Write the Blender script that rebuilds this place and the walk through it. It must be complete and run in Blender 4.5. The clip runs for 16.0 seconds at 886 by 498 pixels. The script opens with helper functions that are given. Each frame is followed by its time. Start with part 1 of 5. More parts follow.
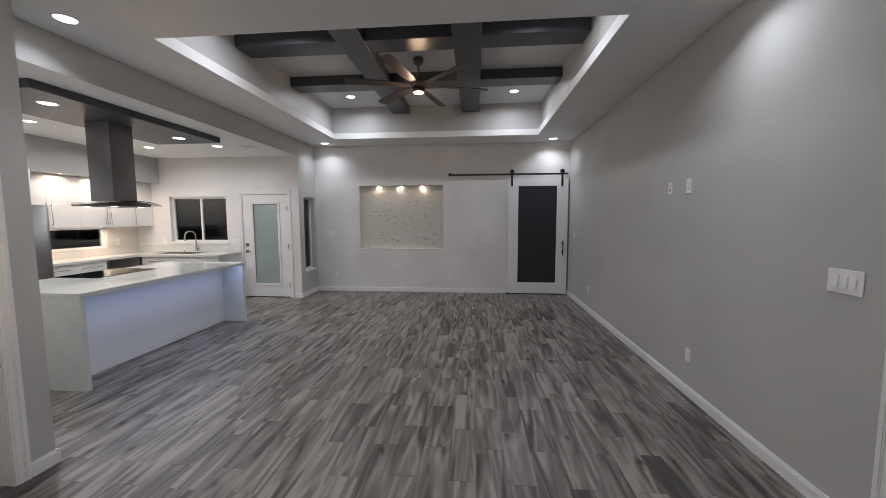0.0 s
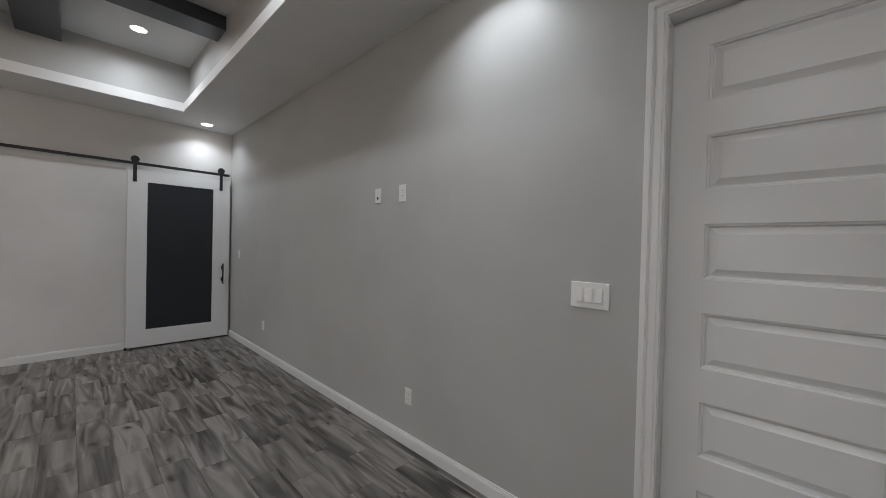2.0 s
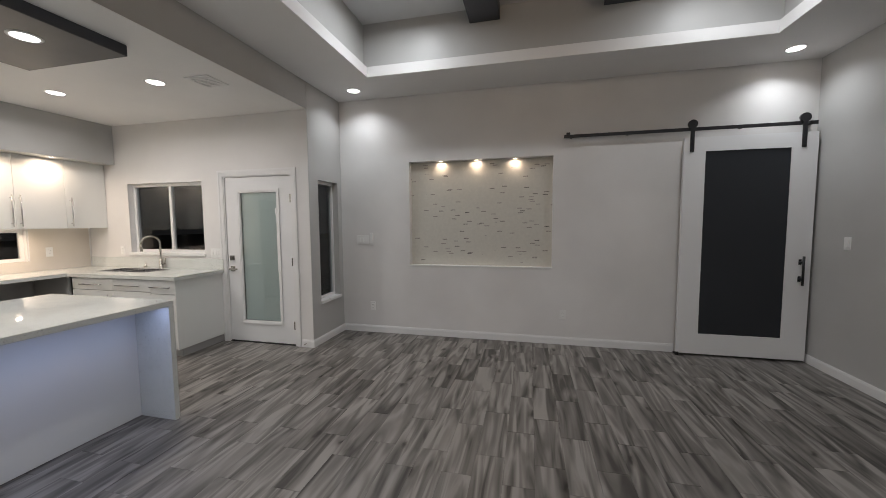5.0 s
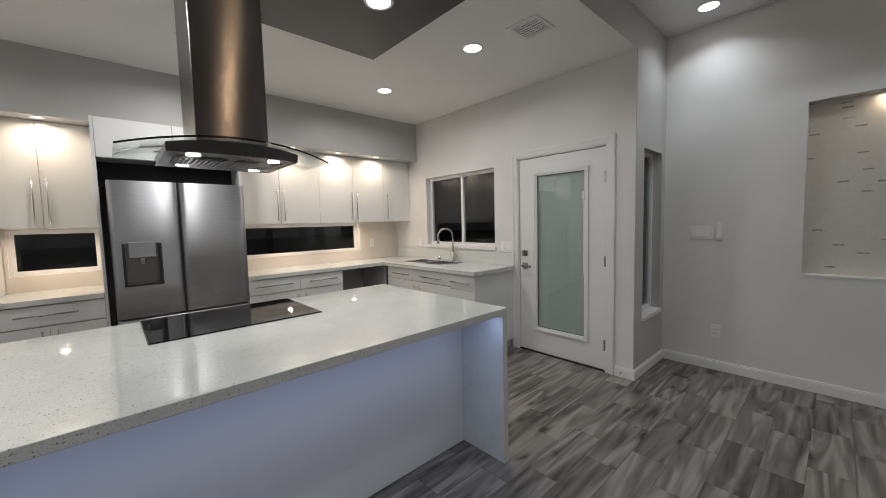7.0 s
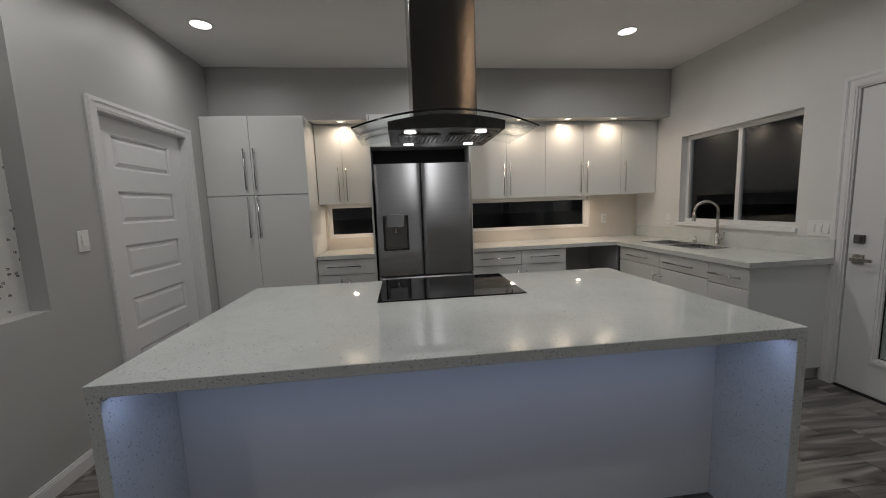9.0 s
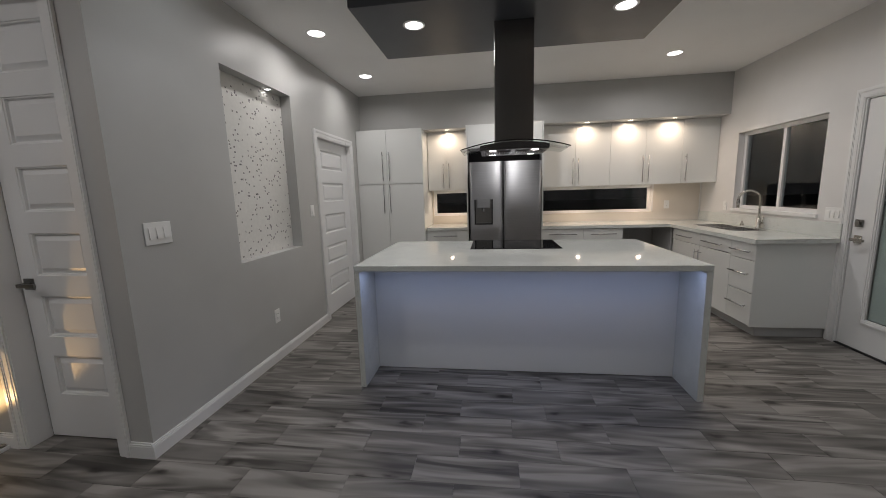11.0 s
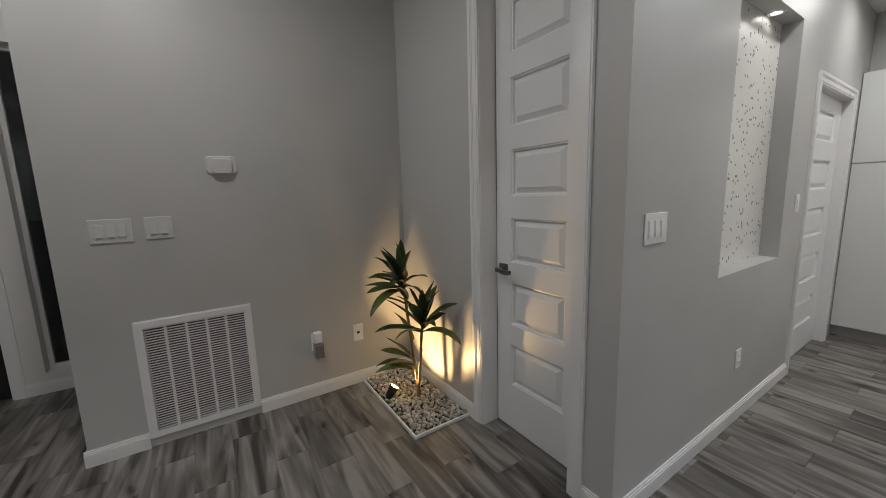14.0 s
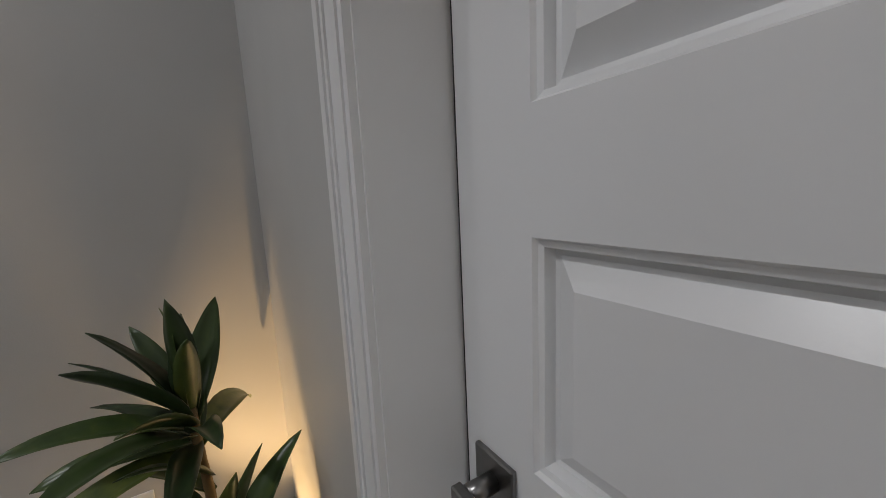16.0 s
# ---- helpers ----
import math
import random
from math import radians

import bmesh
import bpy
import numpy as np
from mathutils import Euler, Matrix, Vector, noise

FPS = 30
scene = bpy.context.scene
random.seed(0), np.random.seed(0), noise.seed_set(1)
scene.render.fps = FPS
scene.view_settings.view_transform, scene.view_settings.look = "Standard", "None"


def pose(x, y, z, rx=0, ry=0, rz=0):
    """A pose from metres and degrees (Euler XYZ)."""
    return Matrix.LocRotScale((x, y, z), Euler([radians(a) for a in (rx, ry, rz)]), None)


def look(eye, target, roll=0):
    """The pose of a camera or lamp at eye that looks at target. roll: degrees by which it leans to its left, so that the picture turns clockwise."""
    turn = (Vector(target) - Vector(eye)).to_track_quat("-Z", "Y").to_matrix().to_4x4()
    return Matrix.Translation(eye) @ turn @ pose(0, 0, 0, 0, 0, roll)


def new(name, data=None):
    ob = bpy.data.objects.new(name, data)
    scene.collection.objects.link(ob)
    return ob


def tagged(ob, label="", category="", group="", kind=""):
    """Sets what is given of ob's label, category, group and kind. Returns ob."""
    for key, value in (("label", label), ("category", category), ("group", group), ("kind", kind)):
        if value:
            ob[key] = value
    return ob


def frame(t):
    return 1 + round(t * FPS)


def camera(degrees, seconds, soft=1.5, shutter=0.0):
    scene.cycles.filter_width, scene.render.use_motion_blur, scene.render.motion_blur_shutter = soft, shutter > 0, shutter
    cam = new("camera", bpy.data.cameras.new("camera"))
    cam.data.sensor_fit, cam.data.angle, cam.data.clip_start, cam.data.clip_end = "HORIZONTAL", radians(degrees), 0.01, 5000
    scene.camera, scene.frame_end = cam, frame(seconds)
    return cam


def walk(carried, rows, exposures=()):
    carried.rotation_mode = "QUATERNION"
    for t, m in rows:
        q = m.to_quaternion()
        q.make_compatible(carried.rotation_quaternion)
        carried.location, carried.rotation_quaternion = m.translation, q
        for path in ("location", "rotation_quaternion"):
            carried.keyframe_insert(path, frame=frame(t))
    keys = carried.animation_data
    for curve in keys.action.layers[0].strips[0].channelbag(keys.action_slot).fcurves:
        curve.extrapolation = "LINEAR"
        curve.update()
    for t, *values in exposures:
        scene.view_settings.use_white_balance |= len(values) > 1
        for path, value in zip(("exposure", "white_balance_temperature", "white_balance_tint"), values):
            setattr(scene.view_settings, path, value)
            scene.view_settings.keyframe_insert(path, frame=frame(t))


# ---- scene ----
cam = camera(101.3, 16.0, 0.7)
PATH = [
    (0, (0.24, 0.074, 1.592), (0.063, 2.059, 1.42), -0.2),
    (0.5, (0.333, 0.344, 1.577), (0.918, 2.255, 1.483), 0.4),
    (1, (0.398, 0.604, 1.52), (1.517, 2.261, 1.473), 1.4),
    (1.5, (0.424, 0.98, 1.486), (1.843, 2.389, 1.464), 1.4),
    (2, (0.386, 1.385, 1.481), (1.82, 2.779, 1.46), 1.4),
    (2.5, (0.238, 1.782, 1.489), (1.56, 3.282, 1.448), 1.1),
    (3, (0.092, 2.155, 1.482), (1.179, 3.831, 1.403), 1.0),
    (3.5, (-0.098, 2.451, 1.47), (0.556, 4.339, 1.371), 0.5),
    (4, (-0.279, 2.735, 1.492), (-0.008, 4.713, 1.37), 0.1),
    (4.5, (-0.494, 2.96, 1.508), (-0.518, 4.955, 1.363), -0.1),
    (5, (-0.702, 3.18, 1.491), (-1.164, 5.12, 1.345), -0.4),
    (5.2, (-0.862, 3.236, 1.464), (-1.483, 5.133, 1.337), -0.8),
    (7.5, (-2.298, 3.821, 1.414), (-3.972, 4.902, 1.242), -1.7),
    (8, (-2.467, 3.912, 1.411), (-4.324, 4.631, 1.223), -2.1),
    (8.5, (-2.428, 3.916, 1.396), (-4.375, 4.317, 1.18), -2.1),
    (10.8, (-0.978, 3.991, 1.412), (-2.95, 3.836, 1.115), -1.8),
    (11, (-0.899, 3.974, 1.415), (-2.857, 3.705, 1.109), -1.7),
    (11.5, (-0.7, 3.989, 1.411), (-2.515, 3.209, 1.105), -1.9),
    (12, (-0.541, 3.943, 1.413), (-2.09, 2.713, 1.12), -1.9),
    (12.5, (-0.477, 3.827, 1.422), (-1.792, 2.349, 1.126), -1.7),
    (13, (-0.612, 3.578, 1.393), (-1.825, 2.016, 1.098), -1.7),
    (13.5, (-0.893, 3.236, 1.403), (-2.023, 1.613, 1.106), -1.8),
    (14, (-1.206, 2.853, 1.398), (-2.283, 1.194, 1.099), -1.7),
    (14.5, (-1.54, 2.471, 1.382), (-2.614, 0.809, 1.094), -1.7),
    (15, (-1.857, 2.118, 1.356), (-2.922, 0.454, 1.041), -2.0),
    (15.5, (-2.157, 1.841, 1.329), (-3.223, 0.176, 1.026), -1.9),
    (16, (-2.357, 1.628, 1.302), (-3.413, -0.043, 0.994), -2.7),
]
# the film camera closes down towards the bright kitchen and opens again in the dim corner
EXPOSURES = [(0, 0.12, 6400, 14), (1, 0.17, 6400, 12), (2, 0.15, 6450, 11), (3.5, -0.06, 6650, 11), (5, 0.05, 6650, 12), (7.5, -0.56, 6500, 10), (8.0, -0.94, 6500, 10), (8.5, -1.08, 6500, 10),
             (10.8, -0.64, 6600, 12), (11.5, -0.45, 6450, 10), (12, -0.36, 6350, 8), (12.5, -0.17, 6250, 7), (13.5, -0.2, 6300, 8), (14, -0.22, 6500, 10), (15, -0.26, 6550, 11), (15.5, -0.05, 6450, 11), (16, -0.05, 6250, 11)]
walk(cam, [(t, look(eye, target, roll)) for t, eye, target, roll in PATH], EXPOSURES)

# world: a dark night sky outside the windows
world = bpy.data.worlds.new("night")
world.use_nodes = True
scene.world = world
world.node_tree.nodes["Background"].inputs[0].default_value = (0.22, 0.21, 0.21, 1)
world.node_tree.nodes["Background"].inputs[1].default_value = 0.05

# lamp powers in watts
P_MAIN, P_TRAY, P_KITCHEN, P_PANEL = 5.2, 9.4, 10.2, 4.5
P_NICHE, P_PUCK, P_UNDER, P_HOOD = 0.6, 3.3, 2.8, 0.12
P_FAN, P_STRIP, P_PLANT, P_FOYER = 9.0, 2.7, 42.0, 15.0
P_ENTRY_FILL, P_CORNER = 14.0, 3.8
COOL = (0.90, 0.955, 1.0)
WHITE, WARM, BLUE, AMBER = (1.0, 0.98, 0.96), (1.0, 0.79, 0.60), (0.46, 0.58, 1.0), (1.0, 0.62, 0.26)


def area_lamp(name, m, power, colour, size, size_y=None, spread=180):
    d = bpy.data.lights.new(name, "AREA")
    d.energy, d.color, d.size = power, colour, size
    d.shape = "DISK" if size_y is None else "RECTANGLE"
    if size_y is not None:
        d.size_y = size_y
    d.spread = radians(spread)
    ob = new(name, d)
    ob.matrix_world = m
    return ob


# ---- materials ----
def mat(name, base=(0.5, 0.5, 0.5), rough=0.5, metal=0.0, spec=0.5):
    m = bpy.data.materials.new(name)
    m.use_nodes = True
    b = m.node_tree.nodes["Principled BSDF"]
    b.inputs["Base Color"].default_value = (*base, 1)
    b.inputs["Roughness"].default_value = rough
    b.inputs["Metallic"].default_value = metal
    b.inputs["Specular IOR Level"].default_value = spec
    return m, m.node_tree, b


def node(nt, kind, **kw):
    n = nt.nodes.new(kind)
    for k, v in kw.items():
        n.inputs[k].default_value = v
    return n


def position(nt, scale=(1, 1, 1)):
    """World position, stretched."""
    g = nt.nodes.new("ShaderNodeNewGeometry")
    mp = nt.nodes.new("ShaderNodeMapping")
    mp.inputs["Scale"].default_value = scale
    nt.links.new(g.outputs["Position"], mp.inputs["Vector"])
    return mp.outputs["Vector"]


def noise_at(nt, vec, scale, detail=3.0, rough=0.5):
    n = node(nt, "ShaderNodeTexNoise", Scale=scale, Detail=detail, Roughness=rough)
    nt.links.new(vec, n.inputs["Vector"])
    return n.outputs["Fac"]


def ramp(nt, fac, stops):
    r = nt.nodes.new("ShaderNodeValToRGB")
    e = r.color_ramp.elements
    while len(e) < len(stops):
        e.new(0.5)
    for el, (p, c) in zip(e, stops):
        el.position, el.color = p, (*c, 1)
    nt.links.new(fac, r.inputs["Fac"])
    return r.outputs["Color"]


def math_node(nt, op, a, b=None, c=None):
    n = nt.nodes.new("ShaderNodeMath")
    n.operation = op
    for i, v in enumerate((a, b, c)):
        if v is None:
            continue
        if isinstance(v, (int, float)):
            n.inputs[i].default_value = v
        else:
            nt.links.new(v, n.inputs[i])
    return n.outputs[0]


def mix(nt, fac, a, b, mode="MIX"):
    n = nt.nodes.new("ShaderNodeMix")
    n.data_type, n.blend_type = "RGBA", mode
    for sock, v in ((n.inputs["Factor"], fac), (n.inputs["A"], a), (n.inputs["B"], b)):
        if isinstance(v, (int, float)):
            sock.default_value = v
        elif isinstance(v, tuple):
            sock.default_value = (*v, 1)
        else:
            nt.links.new(v, sock)
    return n.outputs["Result"]


def bump(nt, bsdf, height, strength, distance=0.002):
    n = node(nt, "ShaderNodeBump", Strength=strength, Distance=distance)
    nt.links.new(height, n.inputs["Height"])
    nt.links.new(n.outputs["Normal"], bsdf.inputs["Normal"])


def paint(name, base, rough=0.55, peel=0.25, vary=0.06, spec=0.4):
    """Rolled wall paint: orange peel and faint roller unevenness."""
    m, nt, b = mat(name, base, rough, 0, spec)
    pos = position(nt)
    big = noise_at(nt, pos, 1.3, 4)
    dark = tuple(c * (1 - vary) for c in base)
    light = tuple(min(1, c * (1 + vary)) for c in base)
    nt.links.new(ramp(nt, big, [(0.3, dark), (0.7, light)]), b.inputs["Base Color"])
    fine = noise_at(nt, pos, 260, 2)
    bump(nt, b, fine, peel, 0.001)
    rr = math_node(nt, "MULTIPLY_ADD", noise_at(nt, pos, 4, 3), 0.12, rough - 0.06)
    nt.links.new(rr, b.inputs["Roughness"])
    return m


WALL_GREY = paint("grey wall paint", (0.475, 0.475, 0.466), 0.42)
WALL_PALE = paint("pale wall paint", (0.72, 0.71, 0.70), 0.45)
CEILING = paint("ceiling paint", (0.82, 0.815, 0.81), 0.6, 0.35, 0.03)
TRIM = paint("white trim paint", (0.76, 0.76, 0.76), 0.30, 0.04, 0.02, 0.5)
DOOR_WHITE = paint("white door paint", (0.76, 0.765, 0.77), 0.32, 0.05, 0.02, 0.5)
PLASTIC = paint("white plastic", (0.80, 0.80, 0.79), 0.3, 0.0, 0.01, 0.5)
PLATE_GREY = paint("pale grey plastic", (0.57, 0.57, 0.56), 0.35, 0.0, 0.01, 0.5)
TRAY_PAINT = paint("pale grey ceiling paint", (0.62, 0.62, 0.62), 0.6, 0.3, 0.03)
BEAM = paint("charcoal beam paint", (0.052, 0.055, 0.065), 0.38, 0.12, 0.12, 0.45)
BLACK_METAL = paint("black powder coat", (0.018, 0.018, 0.02), 0.42, 0.15, 0.1)
BARN_PANEL = paint("charcoal panel", (0.026, 0.029, 0.034), 0.35, 0.02, 0.05, 0.35)
ENTRY_BLACK = paint("black door paint", (0.012, 0.012, 0.014), 0.35, 0.05, 0.1)
# near-black for dark parts, and for shade painted into gaps
NEAR_BLACK = paint("dark recess", (0.02, 0.02, 0.022), 0.6, 0.0, 0.05)
RUBBER = paint("black rubber", (0.015, 0.015, 0.015), 0.7, 0.1, 0.05)
GAP_GREY = paint("bare cavity board", (0.42, 0.42, 0.42), 0.7, 0.1, 0.05)


def gloss_white():
    m, nt, b = mat("gloss white lacquer", (0.72, 0.735, 0.72), 0.12, 0, 0.55)
    pos = position(nt)
    nt.links.new(ramp(nt, noise_at(nt, pos, 0.9, 2), [(0.3, (0.70, 0.715, 0.70)), (0.7, (0.74, 0.75, 0.74))]), b.inputs["Base Color"])
    bump(nt, b, noise_at(nt, pos, 26, 1), 0.02, 0.002)
    return m


GLOSS = gloss_white()


def quartz_mat():
    """Polished white engineered stone: grey glassy chips of two sizes and a few mirror flakes."""
    m, nt, b = mat("white sparkle quartz", (0.7, 0.71, 0.69), 0.06, 0, 0.55)
    pos = position(nt)
    chips = []
    for scale, share, reach in ((330.0, 0.16, 0.46), (150.0, 0.055, 0.40)):
        v = node(nt, "ShaderNodeTexVoronoi", Scale=scale)
        nt.links.new(pos, v.inputs["Vector"])
        sep = nt.nodes.new("ShaderNodeSeparateColor")
        nt.links.new(v.outputs["Color"], sep.inputs["Color"])
        pick = math_node(nt, "LESS_THAN", sep.outputs["Red"], share)
        chips.append((math_node(nt, "MULTIPLY", pick, math_node(nt, "LESS_THAN", v.outputs["Distance"], reach)), sep))
    base = ramp(nt, noise_at(nt, pos, 7, 4), [(0.3, (0.61, 0.635, 0.61)), (0.7, (0.67, 0.69, 0.67))])
    col = mix(nt, chips[0][0], base, (0.43, 0.435, 0.41))
    col = mix(nt, chips[1][0], col, (0.30, 0.30, 0.28))
    nt.links.new(col, b.inputs["Base Color"])
    flake = math_node(nt, "GREATER_THAN", chips[0][1].outputs["Green"], 0.996)
    nt.links.new(math_node(nt, "MULTIPLY", flake, 0.9), b.inputs["Metallic"])
    nt.links.new(math_node(nt, "MULTIPLY_ADD", noise_at(nt, pos, 30, 2), 0.04, 0.02), b.inputs["Roughness"])
    return m


QUARTZ = quartz_mat()


def steel_mat(name, base, rough, stretch=(400, 400, 6), amount=0.12, brushed=0.0):
    m, nt, b = mat(name, base, rough, 1.0)
    pos = position(nt, stretch)
    n = noise_at(nt, pos, 1.0, 3)
    nt.links.new(math_node(nt, "MULTIPLY_ADD", n, amount, rough - amount / 2), b.inputs["Roughness"])
    lo = tuple(c * 0.9 for c in base)
    nt.links.new(ramp(nt, n, [(0.3, lo), (0.7, base)]), b.inputs["Base Color"])
    bump(nt, b, n, 0.015, 0.0003)
    if brushed:
        # brushed level, so that lights smear upright
        tg = nt.nodes.new("ShaderNodeCombineXYZ")
        tg.inputs[2].default_value = 1.0
        nt.links.new(tg.outputs[0], b.inputs["Tangent"])
        b.inputs["Anisotropic"].default_value = brushed
        b.inputs["Anisotropic Rotation"].default_value = 0.0
    return m


STEEL = steel_mat("brushed stainless", (0.50, 0.50, 0.51), 0.26)
FRIDGE_STEEL = steel_mat("dark brushed stainless", (0.35, 0.355, 0.37), 0.55, (3, 3, 260), 0.05, 0.8)
CHIMNEY_STEEL = steel_mat("mirror brushed stainless", (0.24, 0.235, 0.235), 0.20, (6, 6, 300), 0.01, 1.0)
sheet = CHIMNEY_STEEL.node_tree
for link in list(sheet.nodes["Principled BSDF"].inputs["Normal"].links):
    sheet.links.remove(link)
bump(sheet, sheet.nodes["Principled BSDF"], noise_at(sheet, position(sheet, (1, 1, 1.8)), 1.0, 1), 0.5, 0.004)
HOOD_STEEL = steel_mat("polished dark stainless", (0.16, 0.158, 0.16), 0.19, (6, 6, 300), 0.01, 1.0)
NICKEL = steel_mat("satin nickel", (0.55, 0.53, 0.50), 0.25, (90, 90, 90), 0.08)
DARK_NICKEL = steel_mat("dark satin nickel", (0.24, 0.235, 0.23), 0.30, (90, 90, 90), 0.08)


def simple(name, base, rough, metal=0.0, spec=0.5):
    return mat(name, base, rough, metal, spec)[0]


BLACK_GLASS = simple("black ceramic glass", (0.006, 0.006, 0.007), 0.04, 0, 0.6)


def glass_mat(name, tint, rough=0.0):
    """Thin clear pane: mostly see-through, with the gloss of glass."""
    m = bpy.data.materials.new(name)
    m.use_nodes = True
    nt = m.node_tree
    nt.nodes.clear()
    out = nt.nodes.new("ShaderNodeOutputMaterial")
    clear = nt.nodes.new("ShaderNodeBsdfTransparent")
    clear.inputs[0].default_value = (*tint, 1)
    gloss = nt.nodes.new("ShaderNodeBsdfGlossy")
    gloss.inputs["Roughness"].default_value = rough
    lw = nt.nodes.new("ShaderNodeLayerWeight")
    lw.inputs["Blend"].default_value = 0.5
    five = math_node(nt, "POWER", lw.outputs["Facing"], 5.0)
    mx = nt.nodes.new("ShaderNodeMixShader")
    nt.links.new(math_node(nt, "MULTIPLY_ADD", five, 0.85, 0.045), mx.inputs[0])
    nt.links.new(clear.outputs[0], mx.inputs[1])
    nt.links.new(gloss.outputs[0], mx.inputs[2])
    nt.links.new(mx.outputs[0], out.inputs[0])
    return m


GLASS = glass_mat("clear glass", (0.93, 0.95, 0.95))
WINDOW_GLASS = glass_mat("window glass", (0.75, 0.78, 0.80))
FROST = paint("blind behind glass", (0.50, 0.56, 0.54), 0.12, 0.0, 0.03, 0.5)


def glow(name, colour, strength):
    m = bpy.data.materials.new(name)
    m.use_nodes = True
    nt = m.node_tree
    nt.nodes.clear()
    out = nt.nodes.new("ShaderNodeOutputMaterial")
    em = nt.nodes.new("ShaderNodeEmission")
    em.inputs[0].default_value, em.inputs[1].default_value = (*colour, 1), strength
    nt.links.new(em.outputs[0], out.inputs[0])
    return m


LED_WHITE = glow("led lens", WHITE, 9.0)
LED_HOOD = glow("hood led lens", WHITE, 4.0)
LED_WARM = glow("warm led lens", WARM, 12.0)
LED_FAN = glow("fan led lens", (1.0, 0.62, 0.34), 40.0)
LED_BLUE = glow("blue led strip", BLUE, 3.0)
LED_PLANT = glow("spot lens", AMBER, 14.0)


def plank_mat(name, by_object):
    """Wood-look porcelain plank: long grey-brown streaks, knots, satin glaze."""
    m, nt, b = mat(name, (0.2, 0.19, 0.18), 0.4, 0, 0.45)
    if by_object:
        rnd = nt.nodes.new("ShaderNodeObjectInfo").outputs["Random"]
    else:
        rnd = nt.nodes.new("ShaderNodeNewGeometry").outputs["Random Per Island"]
    g = nt.nodes.new("ShaderNodeNewGeometry")
    off = nt.nodes.new("ShaderNodeCombineXYZ")
    nt.links.new(math_node(nt, "MULTIPLY", rnd, 37.0), off.inputs[0])
    nt.links.new(math_node(nt, "MULTIPLY", rnd, 91.0), off.inputs[1])
    add = nt.nodes.new("ShaderNodeVectorMath")
    nt.links.new(g.outputs["Position"], add.inputs[0])
    nt.links.new(off.outputs[0], add.inputs[1])
    mp = nt.nodes.new("ShaderNodeMapping")
    mp.inputs["Scale"].default_value = (6.6, 0.7, 1.0)
    nt.links.new(add.outputs[0], mp.inputs["Vector"])
    warp = node(nt, "ShaderNodeTexNoise", Scale=1.5, Detail=2.2, Roughness=0.42, Distortion=1.8)
    nt.links.new(mp.outputs[0], warp.inputs["Vector"])
    mp2 = nt.nodes.new("ShaderNodeMapping")
    mp2.inputs["Scale"].default_value = (38.0, 2.0, 1.0)
    nt.links.new(add.outputs[0], mp2.inputs["Vector"])
    grain = noise_at(nt, mp2.outputs[0], 1.0, 4, 0.65)
    mp3 = nt.nodes.new("ShaderNodeMapping")
    mp3.inputs["Scale"].default_value = (5.5, 2.6, 1.0)
    nt.links.new(add.outputs[0], mp3.inputs["Vector"])
    jit = nt.nodes.new("ShaderNodeVectorMath")
    jn = node(nt, "ShaderNodeTexNoise", Scale=3.0, Detail=2.0)
    nt.links.new(mp3.outputs[0], jn.inputs["Vector"])
    sc = nt.nodes.new("ShaderNodeVectorMath")
    sc.operation = "SCALE"
    sc.inputs["Scale"].default_value = 0.35
    nt.links.new(jn.outputs["Color"], sc.inputs[0])
    nt.links.new(mp3.outputs[0], jit.inputs[0])
    nt.links.new(sc.outputs[0], jit.inputs[1])
    vo = node(nt, "ShaderNodeTexVoronoi", Scale=1.0)
    vo.voronoi_dimensions = "2D"
    nt.links.new(jit.outputs[0], vo.inputs["Vector"])
    vs = nt.nodes.new("ShaderNodeSeparateColor")
    nt.links.new(vo.outputs["Color"], vs.inputs["Color"])
    # sparse knots: distance to a few of the cell centres
    knot = math_node(nt, "ADD", vo.outputs["Distance"], math_node(nt, "MULTIPLY", math_node(nt, "GREATER_THAN", vs.outputs["Red"], 0.26), 1.0))
    tone = math_node(nt, "MULTIPLY_ADD", rnd, 0.17, -0.085)
    fac = math_node(nt, "ADD", math_node(nt, "MULTIPLY_ADD", grain, 0.10, math_node(nt, "MULTIPLY_ADD", warp.outputs["Fac"], 1.5, -0.205)), tone)
    col = ramp(nt, fac, [(0.30, (0.052, 0.047, 0.043)), (0.48, (0.118, 0.109, 0.100)), (0.64, (0.172, 0.160, 0.149)), (0.84, (0.275, 0.258, 0.242))])
    dark = ramp(nt, knot, [(0.03, (0.20, 0.18, 0.17)), (0.075, (0.48, 0.46, 0.45)), (0.13, (0.80, 0.79, 0.78)), (0.24, (1, 1, 1))])
    nt.links.new(mix(nt, 1.0, col, dark, "MULTIPLY"), b.inputs["Base Color"])
    nt.links.new(math_node(nt, "MULTIPLY_ADD", grain, 0.2, 0.30), b.inputs["Roughness"])
    bump(nt, b, grain, 0.12, 0.001)
    return m


PLANK = plank_mat("wood-look tile", True)
PLANK_FAR = plank_mat("wood-look tile, joined", False)
GROUT = paint("grey grout", (0.105, 0.099, 0.093), 0.9, 0.3, 0.2)


